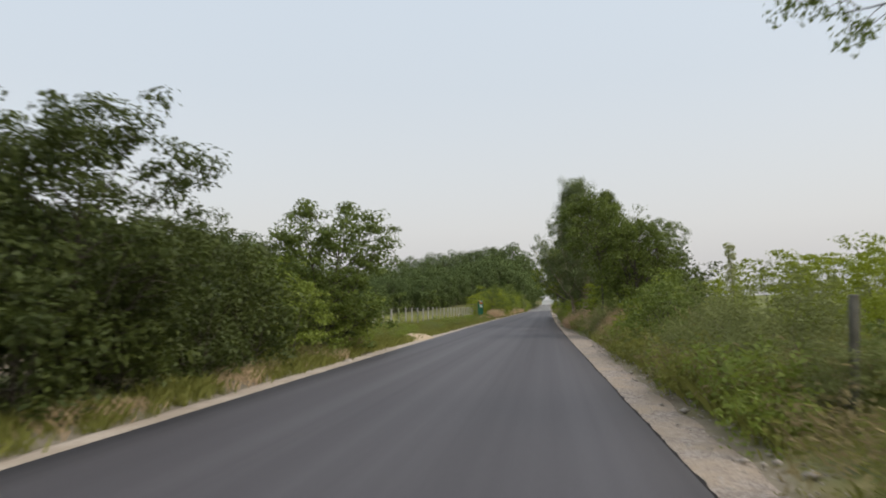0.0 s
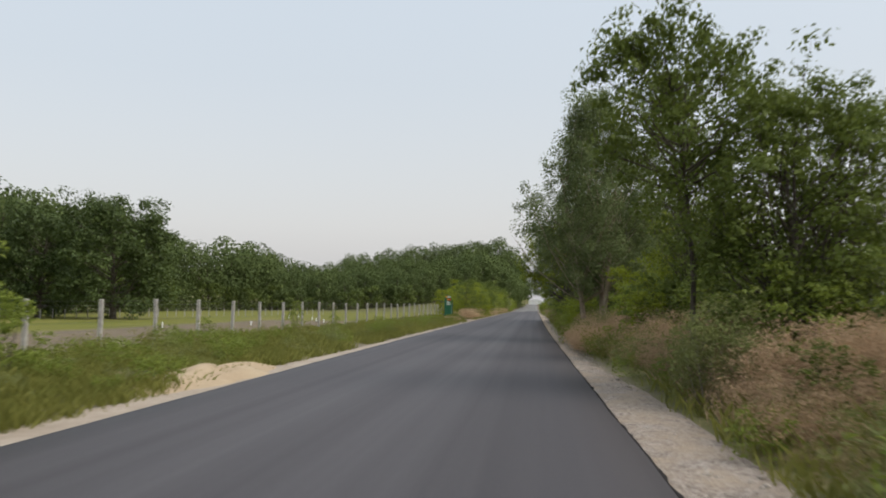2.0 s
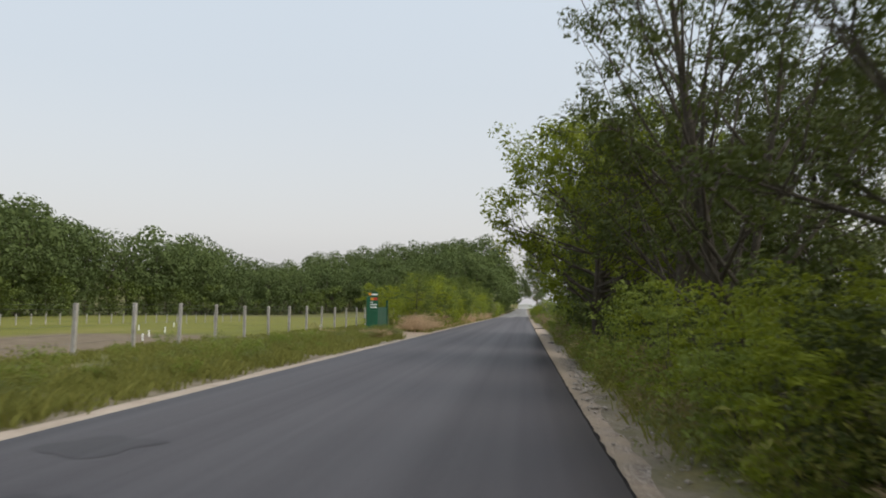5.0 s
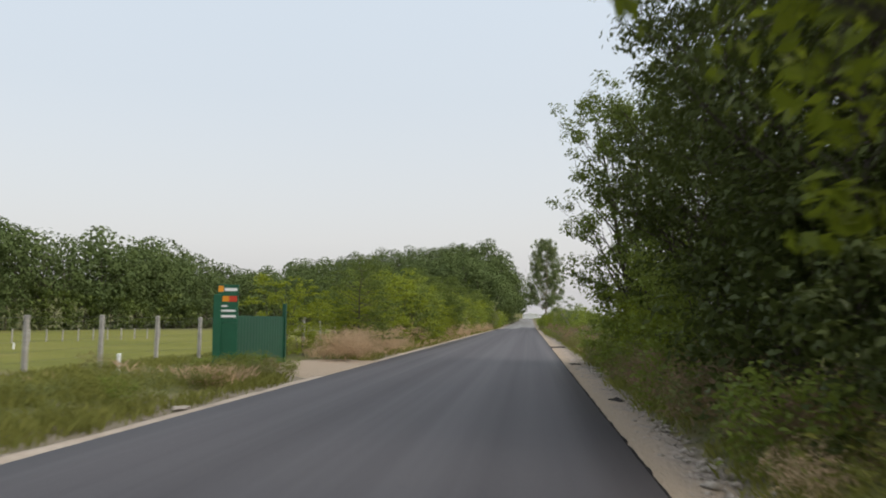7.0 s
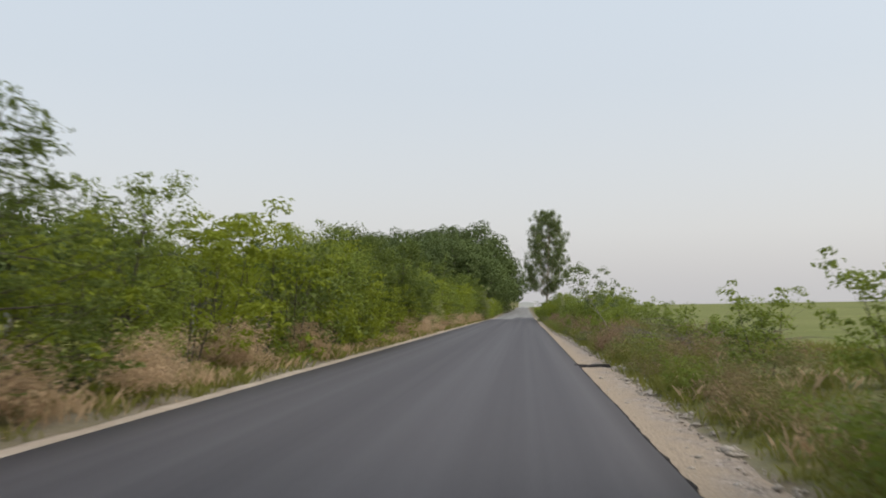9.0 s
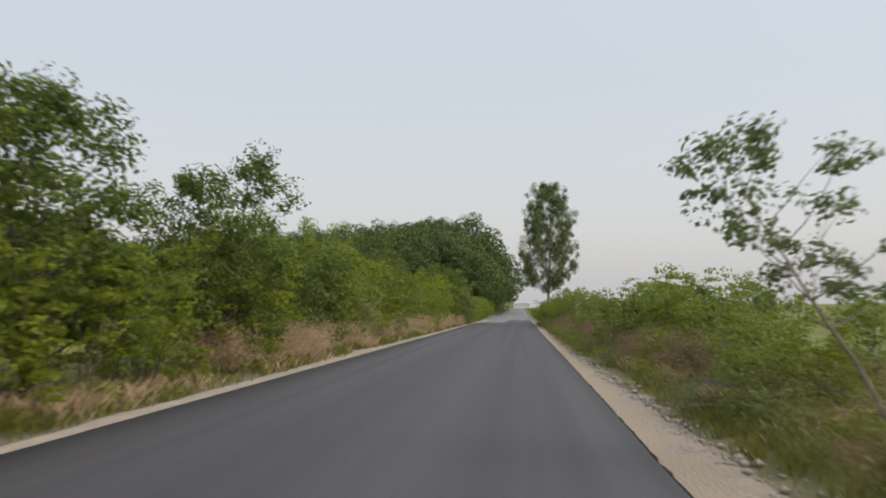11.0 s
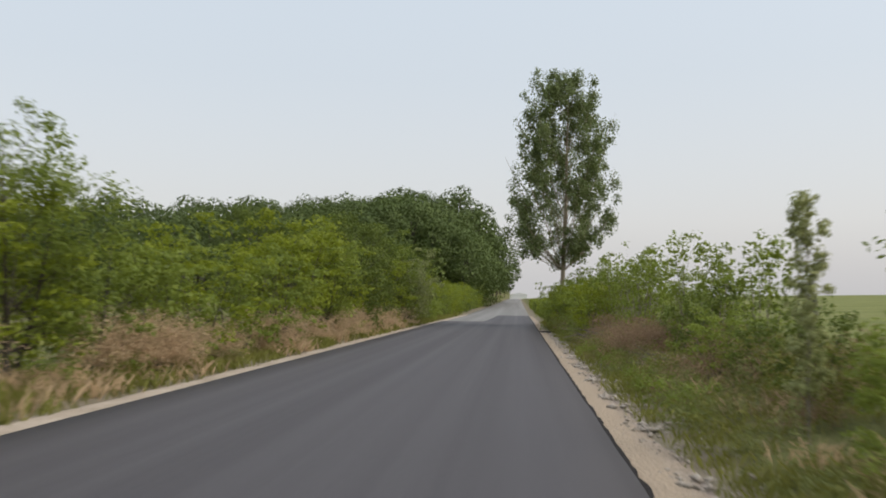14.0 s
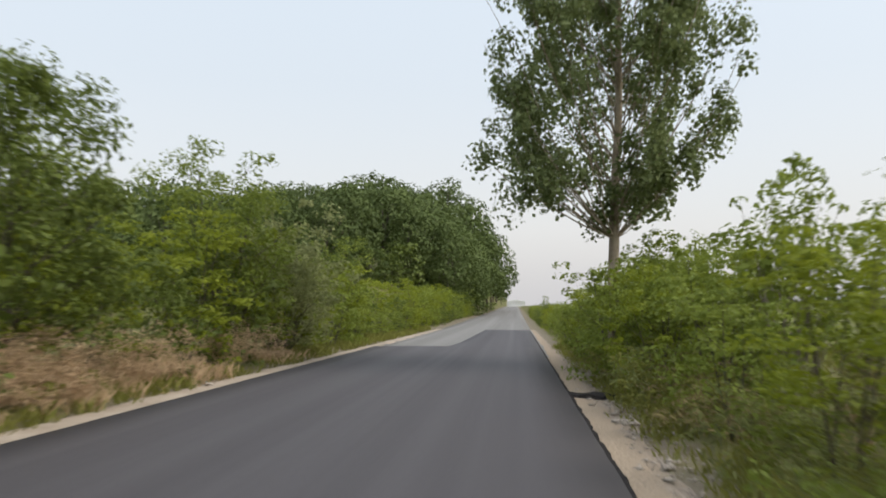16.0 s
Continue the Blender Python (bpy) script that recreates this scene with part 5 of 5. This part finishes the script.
# a low ridge of rubble along the weeds
for i in range(2600):
    y = g.uniform(70, 205)
    y += 0.8 * math.sin(2.1 * y)
    x = shoulder_edge(y) - 0.12 + g.normal(0, 0.11)
    s = g.gamma(1.8, 0.009) + 0.010
    vs.append(ico * s * g.uniform(0.6, 1.3, (6, 1)) * np.array([1.3, 1.1, 0.7]) + np.array([x, y, max(gz(x, y), -0.06) + 0.25 * s]))
    fs.append(tri + 6 * i)
tagged(new("rubble", mesh_of("rubble", np.concatenate(vs), np.concatenate(fs), M_STONE)), "ridge of pale broken limestone rubble along the weeds", "stones", kind="stuff")
vs, fs = [], []
for i in range(5000):
    y = g.uniform(0, 215)
    right = g.uniform() < 0.8
    x = XR + 0.12 + (g.uniform(0, 1) ** 0.8) * (0.95 + 0.3 * math.sin(y * 0.11)) if right else XL - 0.1 - abs(g.normal(0.25, 0.2))
    s = (g.gamma(1.6, 0.0062) + 0.005) * (1.0 + (0.4 * (x - XR) if right else 0.0))
    v = ico * s * g.uniform(0.6, 1.3, (6, 1)) * np.array([1.2, 1.0, 0.65]) + np.array([x, y, max(gz(x, y), -0.05) + 0.2 * s])
    vs.append(v)
    fs.append(tri + 6 * i)
tagged(new("loose_stones", mesh_of("loose_stones", np.concatenate(vs), np.concatenate(fs), M_STONE)), "loose pale limestone pieces on the gravel", "stones", kind="stuff")


def stone(x, y, s, seed, material=M_STONE, label="pale limestone lump at the road's edge"):
    bm = bmesh.new()
    bmesh.ops.create_icosphere(bm, subdivisions=2, radius=1)
    for v in bm.verts:
        v.co *= 0.8 + 0.45 * noise.noise(v.co * 1.4 + Vector((seed, 0, 0)))
        v.co = Vector((v.co.x * s[0], v.co.y * s[1], v.co.z * s[2] + s[2] * 0.45))
    me = bpy.data.meshes.new("stone")
    bm.to_mesh(me)
    bm.free()
    me.materials.append(material)
    ob = new("stone", me)
    ob.matrix_basis = pose(x, y, max(gz(x, y), -0.055), 0, 0, 40 * seed)
    return tagged(ob, label, "stone")


stone(-5.72, 23.0, (0.16, 0.13, 0.07), 1)
stone(-5.85, 92.6, (0.22, 0.2, 0.06), 2)
stone(-5.75, 206.0, (0.16, 0.12, 0.06), 3)
stone(2.75, 12.2, (0.12, 0.1, 0.1), 4)
for i, y in enumerate((130.2, 131.5, 144, 146.2, 158.4, 177.8, 188.3)):
    stone(2.25 + 0.12 * (i % 3), y, (0.09, 0.08, 0.045), 5 + i)
# tongues of broken asphalt on the gravel
for i, (y, w) in enumerate(((205.0, 0.55), (124.9, 0.5), (107.8, 0.18), (95.2, 0.14))):
    bm = bmesh.new()
    bmesh.ops.create_grid(bm, x_segments=14, y_segments=8, size=1)
    for v in bm.verts:
        e = max(abs(v.co.x), abs(v.co.y))
        k = noise.noise(v.co * 2.2 + Vector((i * 5.0, 0, 0)))
        v.co = Vector((v.co.x * w * (1 + 0.25 * k), v.co.y * (0.26 + 0.12 * k) * (1 - 0.35 * v.co.x), (0.045 + 0.05 * k) if e < 0.95 else -0.03))
    me = bpy.data.meshes.new("asphalt_lump")
    bm.to_mesh(me)
    bm.free()
    me.materials.append(M_TAR)
    ob = new("asphalt_lump", me)
    ob.matrix_basis = pose(XR + (0.8 * w if w > 0.3 else 0.35 + 0.06 * i), y, -0.045 if w > 0.3 else -0.075, 0, 0, 8 * i - 6)
    tagged(ob, "black spill of leftover asphalt on the gravel", "asphalt")

# ---- white farm hall beyond the brow of the road ----
hall = thing("farm_hall", pose(0.5, 660, 1.6), "low white farm hall with a shallow gabled roof far off", "building")
part("wall", box(bmesh.new(), (-5.5, 0, 0), (5.5, 24, 4.2)), M_WHITE, hall)
bm = bmesh.new()
ends = [[bm.verts.new(p) for p in ((-5.9, y, 4.21), (5.9, y, 4.21), (0, y, 5.6))] for y in (-0.4, 24.4)]
bm.faces.new(ends[0])
bm.faces.new(ends[1][::-1])
for i in range(3):
    bm.faces.new((ends[0][i], ends[1][i], ends[1][(i + 1) % 3], ends[0][(i + 1) % 3]))
part("roof", bm, M_WHITE, hall)
part("door", box(bmesh.new(), (-1.8, -0.08, 0), (1.8, -0.003, 3.4)), M_WHITE, hall, "white sliding door")

# ---- fence ----
fence = thing("wire_fence", pose(-11.7, 0, 0), "concrete-post wire mesh fence along the meadow", "fence")
bm = box(bmesh.new(), (-0.055, -0.055, -0.15), (0.055, 0.055, 1.50), 0.012)
post_me = bpy.data.meshes.new("post")
bm.to_mesh(post_me)
bm.free()
post_me.materials.append(M_POST)
g = np.random.default_rng(12)
ys = np.arange(3.26 * 8 - 1.09, 142, 3.26)
for y in ys:
    ob = part_mesh("post", post_me, fence)
    ob.matrix_basis = pose(0, y, gz(-11.7, y) - 0.02, g.normal(0, 1.0), g.normal(0, 1.2), g.normal(0, 4))
wires = []
for h in (0.12, 0.36, 0.60, 0.84, 1.08, 1.30, 1.42):
    wires.append(([(0.06, y, gz(-11.7, y) + h) for y in ys], [0.0035] * len(ys)))
for y in np.arange(ys[0], ys[-1], 0.22):
    wires.append(([(0.06, y, gz(-11.7, y) + 0.08), (0.06, y + 0.01, gz(-11.7, y) + 1.30)], [0.0014] * 2))
v, f = tubes(wires, 3)
part_mesh("wire_mesh", mesh_of("wire_mesh", v, f, M_WIRE), fence, "thin grey wire mesh")

# ---- lone concrete posts among the weeds ----
for x, y, h, tilt in ((3.45, 8.9, 1.5, 2.0), (7.6, 184.5, 1.4, -1.5)):
    lone = thing("concrete_post", pose(x, y, gz(x, y), tilt, tilt, 15), "mossy grey concrete post standing alone among the weeds", "post")
    part("shaft", box(bmesh.new(), (-0.045, -0.045, -0.15), (0.045, 0.045, h), 0.012), M_MOSSY, lone)

# ---- gate and its sign ----
gx0, gy0, gx1, gy1 = -7.95, 99.2, -7.9, 104.5
yaw = math.degrees(math.atan2(gy1 - gy0, gx1 - gx0))
length = math.hypot(gx1 - gx0, gy1 - gy0)
gate = thing("metal_gate", pose(gx0, gy0, gz(gx0, gy0), 0, 0, yaw), "closed dark green corrugated metal gate beside the road", "gate")
bm = bmesh.new()
n_rib = 88
grid = [[[bm.verts.new((i / n_rib * length, (0.003 if i % 4 in (1, 2) else -0.003) + o, z)) for z in (0.02, 1.5)] for i in range(n_rib + 1)] for o in (0.0, 0.008)]
for i in range(n_rib):
    f0, f1, b0, b1 = grid[0][i], grid[0][i + 1], grid[1][i], grid[1][i + 1]
    for quad in ((f0[0], f1[0], f1[1], f0[1]), (b0[1], b1[1], b1[0], b0[0]), (f0[1], f1[1], b1[1], b0[1]), (b0[0], b1[0], f1[0], f0[0])):
        bm.faces.new(quad)
part("panel", bm, M_GREEN, gate)
for z in (0.06, 0.78, 1.50):
    part("rail", box(bmesh.new(), (0, 0.02, z - 0.025), (length, 0.055, z + 0.025), 0.006), M_GREEN, gate)
part("gate_post", box(bmesh.new(), (length, -0.06, -0.1), (length + 0.12, 0.06, 1.95), 0.008), M_GREEN, gate)
part("gate_post", box(bmesh.new(), (-0.12, -0.06, -0.1), (0, 0.06, 1.95), 0.008), M_GREEN, gate)

board = thing("sign_board", pose(-7.72, 99.22, gz(-7.72, 99.22), 0, 0, 14), "narrow green information board standing at the gate", "sign")
face = part("panel", box(bmesh.new(), (-0.27, -0.03, 1.35), (0.27, 0.03, 2.36), 0.006), M_BOARD, board)
part("side_box", box(bmesh.new(), (-0.36, -0.10, -0.1), (-0.16, 0.10, 2.1), 0.01), M_BOARD, board)
part("lower_panel", box(bmesh.new(), (-0.27, -0.028, 0.1), (0.27, 0.028, 1.34), 0.006), M_BOARD, board)
for name, mtl, x0, x1, z0, z1 in (("emblem", M_ORANGE, -0.25, -0.11, 2.17, 2.33), ("text_bar", M_WHITE, -0.08, 0.24, 2.19, 2.27), ("orange_patch", M_ORANGE, -0.14, 0.03, 1.91, 2.06), ("red_patch", M_RED, 0.03, 0.24, 1.91, 2.06), ("text_bar", M_WHITE, -0.16, 0.0, 1.77, 1.815), ("text_bar", M_WHITE, -0.16, 0.2, 1.64, 1.695), ("text_bar", M_WHITE, -0.16, 0.22, 1.49, 1.555)):
    part(name, box(bmesh.new(), (x0, -0.036, z0), (x1, -0.031, z1)), mtl, face)

# ---- stakes in the meadow ----
def stake(x, y, h, w, material, label, name, category, group=""):
    ob = thing(name, pose(x, y, gz(x, y), 0, 0, 20), label, category, group)
    part("shaft", box(bmesh.new(), (-w, -w, -0.1), (w, w, h), w * 0.3), material, ob)
    return ob


WS = "white stakes in the meadow"
for x, y, h in ((-10.6, 99.0, 0.45), (-21.4, 100.6, 0.42), (-19.2, 95.6, 0.40), (-24, 108, 0.40), (-28, 112, 0.40), (-22, 84, 0.4), (-26, 77, 0.4), (-30, 122, 0.4)):
    stake(x, y, h, 0.045, M_WHITE, "short white marker stake in the mown meadow", "marker_stake", "stake", WS)
for i in range(46):
    u = i / 45
    stake(-56 + 22 * u, 86 + 62 * u, 1.0, 0.05, M_POST, "grey vine stake at the meadow's far side", "vine_stake", "stake", "vine stakes")

# ---- dead brush on the verge ----
def brush(x, y, size, seed, count=64):
    b_ = np.random.default_rng(seed)
    pile = thing("brush_pile", pose(x, y, gz(x, y)), "tangle of grey dead branches lying on the verge", "branches", "dead brush")
    for _ in range(count):
        az, el = b_.uniform(0, 2 * np.pi), b_.uniform(0.02, 0.5)
        p = arc((b_.normal(0, 0.3 * size), b_.normal(0, 0.3 * size), b_.uniform(0.03, 0.3)), (math.cos(az), math.sin(az), el), b_.uniform(0.6, 1.6) * size, 5, -0.35, b_, 0.10)
        p[:, 2] = np.maximum(p[:, 2], 0.02)
        v, f = tubes([(p, b_.uniform(0.005, 0.018) * np.linspace(1, 0.3, 6))], 4)
        part_mesh("branch", mesh_of("branch", v, f, M_BRUSH, True), pile)


for i, (x, y, s) in enumerate(((4.4, 131.5, 1.2), (5.4, 129.0, 1.5), (6.2, 131.0, 1.4), (5.0, 126.5, 1.3), (6.8, 128, 1.4), (3.6, 139.0, 1.1), (3.5, 152.0, 1.0), (4.0, 162.0, 1.0), (3.7, 181.5, 0.7), (4.2, 187.5, 0.7), (4.6, 197.5, 0.7), (3.5, 192.0, 1.1), (4.3, 193.6, 0.7), (4.6, 125.5, 1.2))):
    brush(x, y, s, 300 + i)

# ---- the gentle bend of the first stretch ----
def shift_mesh(me):
    v = np.empty(len(me.vertices) * 3, np.float32)
    me.vertices.foreach_get("co", v)
    v = v.reshape(-1, 3)
    v[:, 0] += drift(np.maximum(v[:, 1], -400.0))
    me.vertices.foreach_set("co", v.ravel())
    me.update()


for ob in [o for o in scene.objects if o.parent is None and o.type in ("MESH", "EMPTY")]:
    if ob == fence:
        for q in ob.children:
            if q.name.startswith("post"):
                q.location.x += float(drift(q.location.y))
            else:
                shift_mesh(q.data)
    elif ob.type == "MESH" and ob.location.length == 0:
        shift_mesh(ob.data)
    else:
        ob.location.x += float(drift(ob.location.y))
